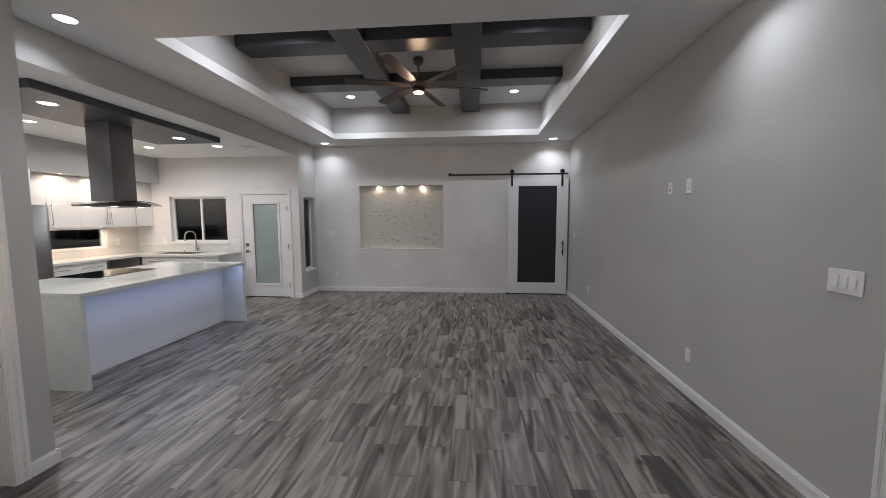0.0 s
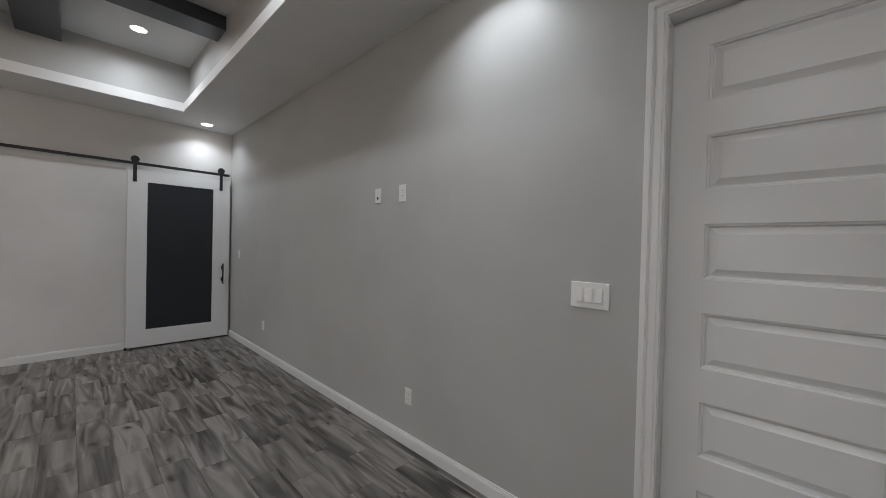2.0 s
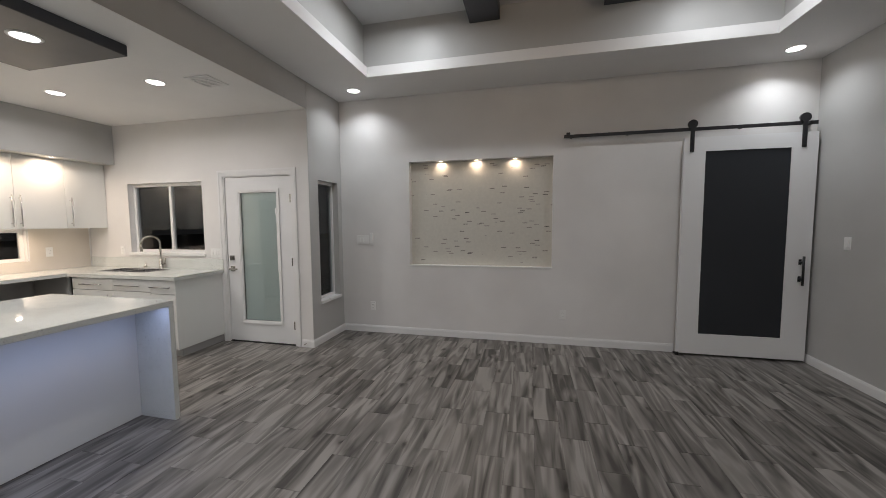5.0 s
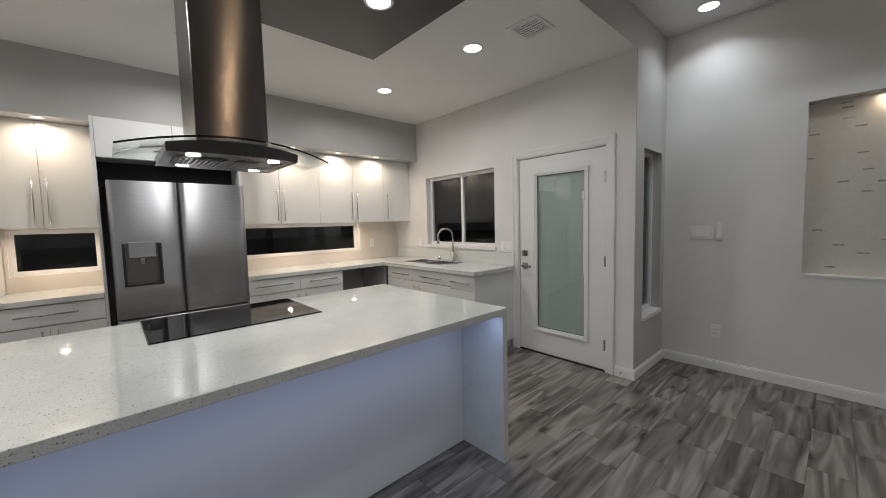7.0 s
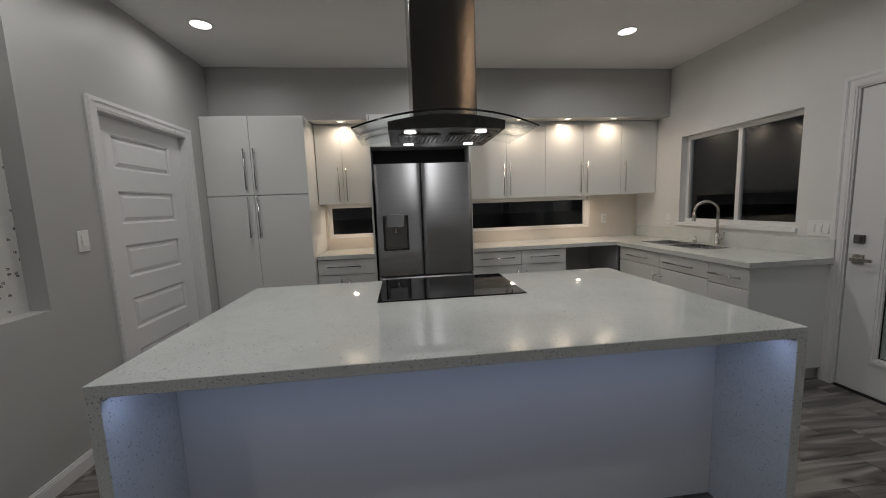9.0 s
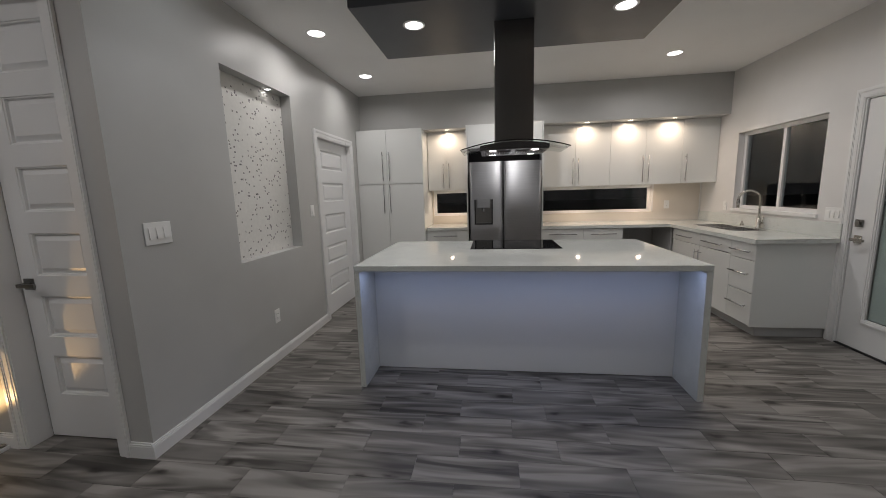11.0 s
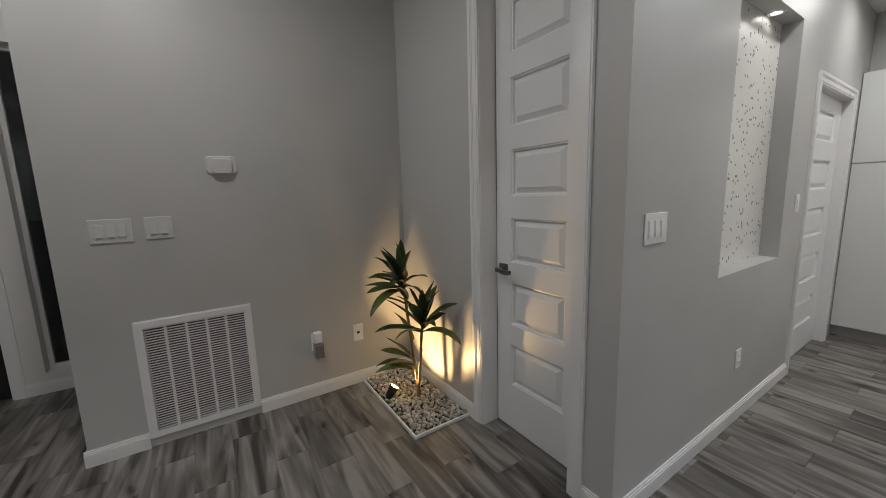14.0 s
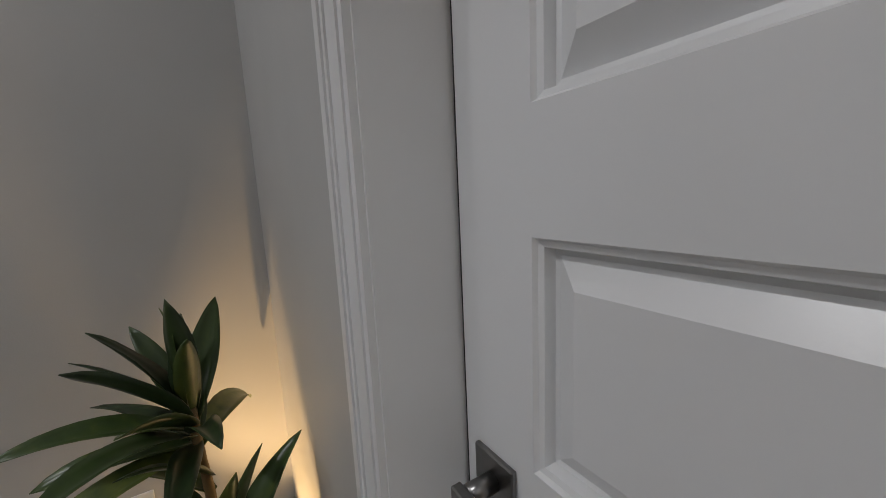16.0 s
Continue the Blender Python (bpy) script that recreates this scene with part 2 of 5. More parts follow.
def mosaic(name, width, height, share, base, dark):
    """Thin stone strips laid in courses, a few of them dark."""
    m, nt, b = mat(name, base, 0.35, 0, 0.4)
    g = nt.nodes.new("ShaderNodeNewGeometry")
    s = nt.nodes.new("ShaderNodeSeparateXYZ")
    nt.links.new(g.outputs["Position"], s.inputs[0])
    row = math_node(nt, "FLOOR", math_node(nt, "DIVIDE", s.outputs[2], height))
    wn = nt.nodes.new("ShaderNodeTexWhiteNoise")
    wn.noise_dimensions = "1D"
    nt.links.new(row, wn.inputs["W"])
    u = math_node(nt, "ADD", math_node(nt, "DIVIDE", s.outputs[0], width), math_node(nt, "MULTIPLY", wn.outputs["Value"], 7.0))
    cell = math_node(nt, "FLOOR", u)
    both = nt.nodes.new("ShaderNodeCombineXYZ")
    nt.links.new(row, both.inputs[0])
    nt.links.new(cell, both.inputs[1])
    w2 = nt.nodes.new("ShaderNodeTexWhiteNoise")
    w2.noise_dimensions = "3D"
    nt.links.new(both.outputs[0], w2.inputs["Vector"])
    clump = noise_at(nt, position(nt), 5.0, 2)
    chance = math_node(nt, "MULTIPLY", clump, share * 2)
    pick = math_node(nt, "LESS_THAN", w2.outputs["Value"], chance)
    edge = noise_at(nt, position(nt), 120, 2)
    pick = math_node(nt, "MULTIPLY", pick, ramp_value(nt, edge))
    tone = ramp(nt, w2.outputs["Value"], [(0.0, dark), (share * 0.8, tuple(min(1, c * 3.2) for c in dark)), (share * 2, base), (1.0, tuple(c * 0.92 for c in base))])
    col = mix(nt, pick, ramp(nt, noise_at(nt, position(nt), 30, 3), [(0.3, tuple(c * 0.93 for c in base)), (0.7, base)]), tone)
    nt.links.new(col, b.inputs["Base Color"])
    fr = math_node(nt, "FRACT", math_node(nt, "DIVIDE", s.outputs[2], height))
    joint = math_node(nt, "GREATER_THAN", fr, 0.08)
    bump(nt, b, joint, 0.35, 0.001)
    return m


def ramp_value(nt, fac):
    r = nt.nodes.new("ShaderNodeMapRange")
    r.inputs["From Min"].default_value, r.inputs["From Max"].default_value = 0.35, 0.5
    nt.links.new(fac, r.inputs["Value"])
    return r.outputs[0]


MOSAIC = mosaic("stone strip mosaic", 0.060, 0.0115, 0.026, (0.62, 0.60, 0.54), (0.10, 0.09, 0.085))
CHIPS = mosaic("stone chip mosaic", 0.017, 0.013, 0.050, (0.72, 0.71, 0.68), (0.05, 0.045, 0.05))


def backsplash_mat():
    m, nt, b = mat("cream glass backsplash", (0.66, 0.62, 0.54), 0.12, 0, 0.5)
    nt.links.new(ramp(nt, noise_at(nt, position(nt), 2.5, 3), [(0.3, (0.65, 0.595, 0.53)), (0.7, (0.71, 0.655, 0.59))]), b.inputs["Base Color"])
    return m


BACKSPLASH = backsplash_mat()


def leaf_mat():
    m, nt, b = mat("dracaena leaf", (0.03, 0.07, 0.03), 0.33, 0, 0.5)
    rnd = nt.nodes.new("ShaderNodeObjectInfo").outputs["Random"]
    n = math_node(nt, "MULTIPLY_ADD", noise_at(nt, position(nt, (30, 30, 8)), 1.0, 3), 0.5, math_node(nt, "MULTIPLY", rnd, 0.5))
    nt.links.new(ramp(nt, n, [(0.25, (0.018, 0.032, 0.012)), (0.6, (0.050, 0.080, 0.022)), (0.85, (0.14, 0.16, 0.03))]), b.inputs["Base Color"])
    return m


LEAF = leaf_mat()
STEM = paint("cane stem", (0.24, 0.16, 0.07), 0.7, 0.6, 0.3)


def pebble_mat():
    m, nt, b = mat("pale river pebble", (0.5, 0.47, 0.42), 0.6, 0, 0.4)
    rnd = nt.nodes.new("ShaderNodeObjectInfo").outputs["Random"]
    isl = nt.nodes.new("ShaderNodeNewGeometry").outputs["Random Per Island"]
    f = math_node(nt, "FRACT", math_node(nt, "ADD", rnd, isl))
    col = ramp(nt, f, [(0.0, (0.33, 0.29, 0.24)), (0.35, (0.52, 0.48, 0.42)), (0.7, (0.63, 0.60, 0.55)), (1.0, (0.42, 0.41, 0.40))])
    spot = ramp(nt, noise_at(nt, position(nt), 90, 3), [(0.35, (0.72, 0.70, 0.68)), (0.6, (1, 1, 1))])
    nt.links.new(mix(nt, 1.0, col, spot, "MULTIPLY"), b.inputs["Base Color"])
    bump(nt, b, noise_at(nt, position(nt), 160, 3), 0.3, 0.001)
    return m


PEBBLE = pebble_mat()
BLADE = paint("dark walnut blade", (0.045, 0.035, 0.03), 0.45, 0.2, 0.2)
BRONZE = steel_mat("brushed bronze", (0.20, 0.15, 0.11), 0.35, (60, 60, 60), 0.1)
EARTH = paint("dark night yard", (0.05, 0.05, 0.045), 0.95, 0.5, 0.3)
# dark grey that stands in for the unlit duct behind the grille
VOID = paint("grey duct shade", (0.10, 0.10, 0.10), 0.7, 0.0, 0.05)
DEVICE = paint("grey plastic", (0.16, 0.16, 0.17), 0.4, 0.0, 0.05)

# ---- helpers for building ----
ORG = {}


def box(bm, x0, x1, y0, y1, z0, z1, bev=0.0, seg=1):
    v = [bm.verts.new(p) for p in ((x0, y0, z0), (x1, y0, z0), (x1, y1, z0), (x0, y1, z0), (x0, y0, z1), (x1, y0, z1), (x1, y1, z1), (x0, y1, z1))]
    f = [bm.faces.new([v[i] for i in q]) for q in ((0, 3, 2, 1), (4, 5, 6, 7), (0, 1, 5, 4), (1, 2, 6, 5), (2, 3, 7, 6), (3, 0, 4, 7))]
    if bev > 0:
        edges = list({e for q in f for e in q.edges})
        bmesh.ops.bevel(bm, geom=edges, offset=bev, segments=seg, affect="EDGES", profile=0.5)


def boxes(*rows, bev=0.0, seg=1):
    bm = bmesh.new()
    for r in rows:
        box(bm, *r, bev=bev, seg=seg)
    return bm


def tube(bm, p0, p1, r0, r1=None, n=16, cap=True):
    p0, p1 = Vector(p0), Vector(p1)
    r1 = r0 if r1 is None else r1
    q = (p1 - p0).to_track_quat("Z", "Y")
    rings = []
    for p, r in ((p0, r0), (p1, r1)):
        rings.append([bm.verts.new(p + q @ Vector((r * math.cos(a), r * math.sin(a), 0))) for a in (2 * math.pi * i / n for i in range(n))])
    for i in range(n):
        f = bm.faces.new((rings[0][i], rings[0][(i + 1) % n], rings[1][(i + 1) % n], rings[1][i]))
        f.smooth = True
    if cap:
        bm.faces.new(rings[0][::-1])
        bm.faces.new(rings[1])


def pipe(bm, pts, r, n=12):
    """A round bar along a bent line; r: one radius, or one a point."""
    pts = [Vector(p) for p in pts]
    rs = r if isinstance(r, (list, tuple)) else [r] * len(pts)
    rings, side = [], None
    for i, p in enumerate(pts):
        d = (pts[min(i + 1, len(pts) - 1)] - pts[max(i - 1, 0)]).normalized()
        if side is None:
            side = d.orthogonal().normalized()
        side = (side - d * side.dot(d)).normalized()
        up = d.cross(side)
        rings.append([bm.verts.new(p + rs[i] * (math.cos(a) * side + math.sin(a) * up)) for a in (2 * math.pi * k / n for k in range(n))])
    for a, b in zip(rings, rings[1:]):
        for k in range(n):
            f = bm.faces.new((a[k], a[(k + 1) % n], b[(k + 1) % n], b[k]))
            f.smooth = True
    bm.faces.new(rings[0][::-1])
    bm.faces.new(rings[-1])


def lathe(bm, c, profile, n=32):
    """Turned round the upright axis through c; profile: (radius, height) from below."""
    rings = [[bm.verts.new((c[0] + r * math.cos(a), c[1] + r * math.sin(a), c[2] + h)) for a in (2 * math.pi * k / n for k in range(n))] for r, h in profile]
    for a, b in zip(rings, rings[1:]):
        for k in range(n):
            bm.faces.new((a[k], a[(k + 1) % n], b[(k + 1) % n], b[k])).smooth = True
    bm.faces.new(rings[0][::-1])
    bm.faces.new(rings[-1])


def grid_wall(bm, us, vs, holes, w0, w1, axes):
    """A slab between w0 and w1 over the cells of us x vs, but for the holes (u0, u1, v0, v1). axes: which of x, y, z are u, v, w."""
    us = sorted(set(us) | {h[i] for h in holes for i in (0, 1) if us[0] < h[i] < us[-1]})
    vs = sorted(set(vs) | {h[i] for h in holes for i in (2, 3) if vs[0] < h[i] < vs[-1]})

    def solid(i, j):
        if not (0 <= i < len(us) - 1 and 0 <= j < len(vs) - 1):
            return False
        cu, cv = (us[i] + us[i + 1]) / 2, (vs[j] + vs[j + 1]) / 2
        return not any(h[0] < cu < h[1] and h[2] < cv < h[3] for h in holes)

    cache = {}

    def vert(u, v, w):
        k = (u, v, w)
        if k not in cache:
            p = [0, 0, 0]
            p[axes[0]], p[axes[1]], p[axes[2]] = u, v, w
            cache[k] = bm.verts.new(p)
        return cache[k]

    for i in range(len(us) - 1):
        for j in range(len(vs) - 1):
            if not solid(i, j):
                continue
            a, b, c, d = us[i], us[i + 1], vs[j], vs[j + 1]
            for w in (w0, w1):
                bm.faces.new([vert(a, c, w), vert(b, c, w), vert(b, d, w), vert(a, d, w)])
            for (di, dj), ((p, q), (r, s)) in {(-1, 0): ((a, c), (a, d)), (1, 0): ((b, c), (b, d)), (0, -1): ((a, c), (b, c)), (0, 1): ((a, d), (b, d))}.items():
                if not solid(i + di, j + dj):
                    bm.faces.new([vert(p, q, w0), vert(r, s, w0), vert(r, s, w1), vert(p, q, w1)])


def mesh_of(name, bm, material):
    bmesh.ops.recalc_face_normals(bm, faces=bm.faces)
    me = bpy.data.meshes.new(name)
    bm.to_mesh(me)
    bm.free()
    me.materials.append(material)
    return me


def structure(name, bm, material, label, category):
    return tagged(new(name, mesh_of(name, bm, material)), label, category, "", "structure")


def thing(name, at, label, category, group="", kind="", rz=None):
    """An Empty that holds a thing's parts. Without rz the parts are given in the world's metres, with rz in its own."""
    ob = new(name)
    ob.empty_display_size = 0.1
    ob.matrix_world = pose(*at, 0, 0, rz or 0)
    ORG[ob] = Vector(at) if rz is None else Vector((0, 0, 0))
    return tagged(ob, label, category, group, kind)


def part(name, bm, material, parent, label=""):
    bmesh.ops.translate(bm, verts=bm.verts, vec=-ORG[parent])
    ob = new(name, mesh_of(name, bm, material))
    ob.parent = parent
    ORG[ob] = ORG[parent]
    return tagged(ob, label)


def single(name, bm, material, at, label, category, group="", kind=""):
    """A thing of one mesh, with its origin at its base."""
    bmesh.ops.translate(bm, verts=bm.verts, vec=-Vector(at))
    ob = new(name, mesh_of(name, bm, material))
    ob.location = at
    ORG[ob] = Vector(at)
    return tagged(ob, label, category, group, kind)


X, Y, Z = 0, 1, 2
# ---- plan ----
XR, YF, XK, YW, XT = 2.135, 7.73, -6.67, 6.98, -3.21      # east wall, north wall, kitchen back wall, window wall, return wall
YN, XC, YG, XE, YE = 2.10, -2.495, 0.31, -0.545, -0.95    # niche wall, closet wall, grille wall, foyer side, entry wall
XF, YS = 1.345, 0.91                                       # foyer's other side, and the wall beside the bedroom door
ZC, ZK, ZT = 3.109, 2.80, 3.711                             # ceiling, kitchen ceiling, tray ceiling
TX0, TX1, TY0, TY1 = -2.479, 1.388, 3.060, 7.048           # tray opening
LOW = -0.06

# ---- walls ----
bm = bmesh.new()
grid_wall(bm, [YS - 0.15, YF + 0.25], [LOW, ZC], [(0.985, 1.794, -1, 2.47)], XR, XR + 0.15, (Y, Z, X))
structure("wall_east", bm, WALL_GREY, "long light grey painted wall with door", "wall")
bm = bmesh.new()
grid_wall(bm, [XT - 0.15, XR], [LOW, ZC], [(-2.233, -0.434, 0.933, 2.273)], YF, YF + 0.22, (X, Z, Y))
structure("wall_north", bm, WALL_PALE, "pale off-white painted wall with a recessed niche", "wall")
bm = bmesh.new()
grid_wall(bm, [YW + 0.15, YF], [LOW, ZC], [(7.168, 7.632, 0.525, 2.02)], XT - 0.15, XT, (Y, Z, X))
box(bm, XT - 0.004, XT, YW + 0.003, YW + 0.15, LOW, ZC)
structure("wall_return", bm, WALL_GREY, "short grey painted return wall with narrow window", "wall")
bm = bmesh.new()
grid_wall(bm, [XK - 0.15, XT - 0.0045], [LOW, ZC], [(-5.945, -4.735, 1.115, 2.03), (-4.405, -3.45, -1, 2.072)], YW, YW + 0.15, (X, Z, Y))
structure("wall_kitchen_north", bm, WALL_PALE, "pale off-white kitchen wall with window and glazed door", "wall")
bm = bmesh.new()
grid_wall(bm, [YN - 0.15, YW], [LOW, ZC], [(3.06, 3.63, 1.05, 1.44), (4.66, 6.31, 1.05, 1.44)], XK - 0.15, XK, (Y, Z, X))
structure("wall_kitchen_west", bm, WALL_PALE, "off-white kitchen wall with two slot windows", "wall")
bm = bmesh.new()
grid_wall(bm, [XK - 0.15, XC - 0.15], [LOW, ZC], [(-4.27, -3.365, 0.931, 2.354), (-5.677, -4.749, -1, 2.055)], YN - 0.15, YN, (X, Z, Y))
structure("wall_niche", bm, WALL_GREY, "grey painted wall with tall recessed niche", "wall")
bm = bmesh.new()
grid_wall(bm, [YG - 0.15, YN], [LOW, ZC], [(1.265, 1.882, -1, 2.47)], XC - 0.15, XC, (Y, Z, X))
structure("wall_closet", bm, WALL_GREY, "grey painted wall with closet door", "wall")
bm = bmesh.new()
grid_wall(bm, [XC, XE], [LOW, ZC], [(-1.355, -0.84, 0.082, 0.718)], YG - 0.15, YG, (X, Z, Y))
structure("wall_grille", bm, WALL_GREY, "grey painted wall with return air grille", "wall")
bm = boxes((XE - 0.15, XE, YE, YG - 0.15, LOW, ZC))
structure("wall_foyer_side", bm, WALL_GREY, "grey painted side wall of the foyer", "wall")
bm = bmesh.new()
grid_wall(bm, [XE - 0.15, XF + 0.15], [LOW, ZC], [(-0.33, -0.08, 0.15, 2.5), (0.10, 1.04, -1, 2.45), (-0.25, 1.25, 2.75, 3.06)], YE - 0.15, YE, (X, Z, Y))
structure("wall_entry", bm, WALL_PALE, "pale entry wall with front door, sidelight and transom", "wall")
bm = boxes((XF, XF + 0.15, YE, YS, LOW, ZC), (XF + 0.15, XR, YS - 0.15, YS, LOW, ZC))
structure("wall_foyer_corner", bm, WALL_GREY, "grey painted corner wall beside the bedroom door", "wall")
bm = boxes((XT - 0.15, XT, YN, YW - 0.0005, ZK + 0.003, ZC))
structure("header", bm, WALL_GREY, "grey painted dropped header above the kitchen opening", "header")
structure("soffit", boxes((XK, -6.135, YN, YW, 2.295, ZK), bev=0.003), WALL_GREY, "grey painted soffit above the wall cabinets", "soffit")

# ---- ceilings ----
bm = bmesh.new()
grid_wall(bm, [XT - 0.149, XR + 0.15], [YE - 0.15, YF + 0.22], [(TX0, TX1, TY0, TY1), (-9, XC - 0.15, -9, YN - 0.15)], ZC, ZC + 0.11, (X, Y, Z))
structure("ceiling_main", bm, CEILING, "white painted ceiling with a tray opening", "ceiling")
bm = boxes((XK - 0.15, XT - 0.15, YN - 0.15, YW + 0.15, ZK, ZK + 0.15), (XT - 0.15, XT - 0.002, YN + 0.001, YW - 0.001, ZK, ZK + 0.0028))
structure("ceiling_kitchen", bm, CEILING, "white painted kitchen ceiling", "ceiling")
bm = boxes((TX0 - 0.077, TX0 - 0.07, TY0 - 0.17, TY1 + 0.17, ZC + 0.11, ZT), (TX1 + 0.07, TX1 + 0.17, TY0 - 0.17, TY1 + 0.17, ZC + 0.11, ZT),
           (TX0 - 0.07, TX1 + 0.07, TY0 - 0.17, TY0 - 0.07, ZC + 0.11, ZT), (TX0 - 0.07, TX1 + 0.07, TY1 + 0.07, TY1 + 0.17, ZC + 0.11, ZT))
structure("tray_wall", bm, WALL_GREY, "grey painted sides of the tray ceiling", "wall")
structure("ceiling_tray", boxes((TX0 - 0.077, TX1 + 0.17, TY0 - 0.17, TY1 + 0.17, ZT, ZT + 0.1)), TRAY_PAINT, "pale grey painted raised tray ceiling", "ceiling")
tg = thing("coffer_beams", (-0.538, 5.07, ZT - 0.14), "dark charcoal coffer beams crossing under the tray ceiling", "ceiling beam", kind="structure")
BX = ((-1.335, -1.019), (-0.023, 0.303))
BY = ((4.240, 4.551), (5.523, 5.829))
for x0, x1 in BX:
    part("beam", boxes((x0, x1, TY0 - 0.07, TY1 + 0.07, ZT - 0.14, ZT - 0.001), bev=0.004), BEAM, tg)
xs = [TX0 - 0.07, BX[0][0], BX[0][1], BX[1][0], BX[1][1], TX1 + 0.07]
for y0, y1 in BY:
    for a, b in ((0, 1), (2, 3), (4, 5)):
        part("cross_beam", boxes((xs[a], xs[b], y0, y1, ZT - 0.138, ZT - 0.001), bev=0.004), BEAM, tg)
structure("ceiling_panel", boxes((-4.60, -3.583, 2.975, 5.335, 2.72, ZK), bev=0.004), BEAM, "dark charcoal dropped ceiling panel over the island", "ceiling panel")

# ---- ground outside and floor bed ----
bm = boxes((-60, 60, -60, 60, -0.35, -0.3))
structure("ground", bm, EARTH, "dark bare yard at night", "ground")
structure("floor", boxes((XK - 0.1, XR + 0.1, YE - 0.1, YF + 0.1, -0.2, -0.006)), GROUT, "grey wood-look tile floor in staggered planks", "floor")

# ---- baseboards ----
def baseboard(name, axis, face, a0, a1, sign):
    """A board on a wall face; sign: the way it stands out."""
    bm = bmesh.new()
    for thick, z0, z1 in ((0.015, -0.002, 0.070), (0.012, 0.070, 0.080), (0.007, 0.080, 0.090)):
        lo, hi = sorted((face, face + sign * thick))
        if axis == "x":
            box(bm, a0, a1, lo, hi, z0, z1)
        else:
            box(bm, lo, hi, a0, a1, z0, z1)
    structure(name, bm, TRIM, "white painted baseboard with stepped top", "baseboard")


baseboard("baseboard_east", "y", XR, 1.871, YF, -1)
baseboard("baseboard_north", "x", YF, XT, 0.90, -1)
baseboard("baseboard_return", "y", XT, YW, YF, 1)
baseboard("baseboard_post", "x", YW, -3.365, XT + 0.015, -1)
baseboard("baseboard_niche", "x", YN, -4.674, XC + 0.015, 1)
baseboard("baseboard_closet", "y", XC, 1.959, YN, 1)
baseboard("baseboard_plant", "y", XC, YG, 1.20, 1)
baseboard("baseboard_grille", "x", YG, XC, -1.388, 1)
baseboard("baseboard_grille_end", "x", YG, -0.807, XE + 0.015, 1)
baseboard("baseboard_foyer", "y", XE, YE, YG, 1)
baseboard("baseboard_entry", "x", YE, XE, 0.03, 1)
baseboard("baseboard_foyer_corner", "y", XF, YE, YS + 0.015, -1)


# ---- doors ----
def casing_bm(u0, u1, top, w=0.075):
    """Moulded trim round an opening, standing out of the wall face y = 0 towards -y."""
    w = max(w, 0.02)
    left, right, head = bmesh.new(), bmesh.new(), bmesh.new()
    for a, b, th in ((0.0, 0.012, 0.010), (0.012, w - 0.032, 0.013), (w - 0.032, w - 0.024, 0.016), (w - 0.024, w - 0.008, 0.019), (w - 0.008, w, 0.016)):
        box(left, u0 - b, u0 - a, -th, 0, 0, top + a)
        box(right, u1 + a, u1 + b, -th, 0, 0, top + a)
        box(head, u0 - b, u1 + b, -th, 0, top + a, top + b)
    return left, right, head


def raised_panel(bm, u0, u1, v0, v1, y):
    """A moulded raised panel in a door face at depth y."""
    loops = []
    for ins, dep in ((0.0, 0.0), (0.003, 0.005), (0.009, 0.007), (0.012, 0.019), (0.017, 0.020), (0.044, 0.004)):
        loops.append([bm.verts.new(p) for p in ((u0 + ins, y + dep, v0 + ins), (u1 - ins, y + dep, v0 + ins), (u1 - ins, y + dep, v1 - ins), (u0 + ins, y + dep, v1 - ins))])
    for a, b in zip(loops, loops[1:]):
        for k in range(4):
            bm.faces.new((a[k], a[(k + 1) % 4], b[(k + 1) % 4], b[k]))
    bm.faces.new(loops[-1])


def lever(leaf, u, v, y, toward, material):
    """Square rose and flat lever; toward: the way the lever points along u."""
    bm = boxes((u - 0.033, u + 0.033, y - 0.008, y, v - 0.033, v + 0.033), bev=0.002)
    h = part("handle", bm, material, leaf, "satin nickel lever with square rose")
    bm = bmesh.new()
    tube(bm, (u, y - 0.007, v), (u, y - 0.045, v), 0.012)
    a, b = sorted((u - toward * 0.014, u + toward * 0.105))
    box(bm, a, b, y - 0.058, y - 0.044, v - 0.011, v + 0.011, bev=0.002)
    part("lever", bm, material, h)


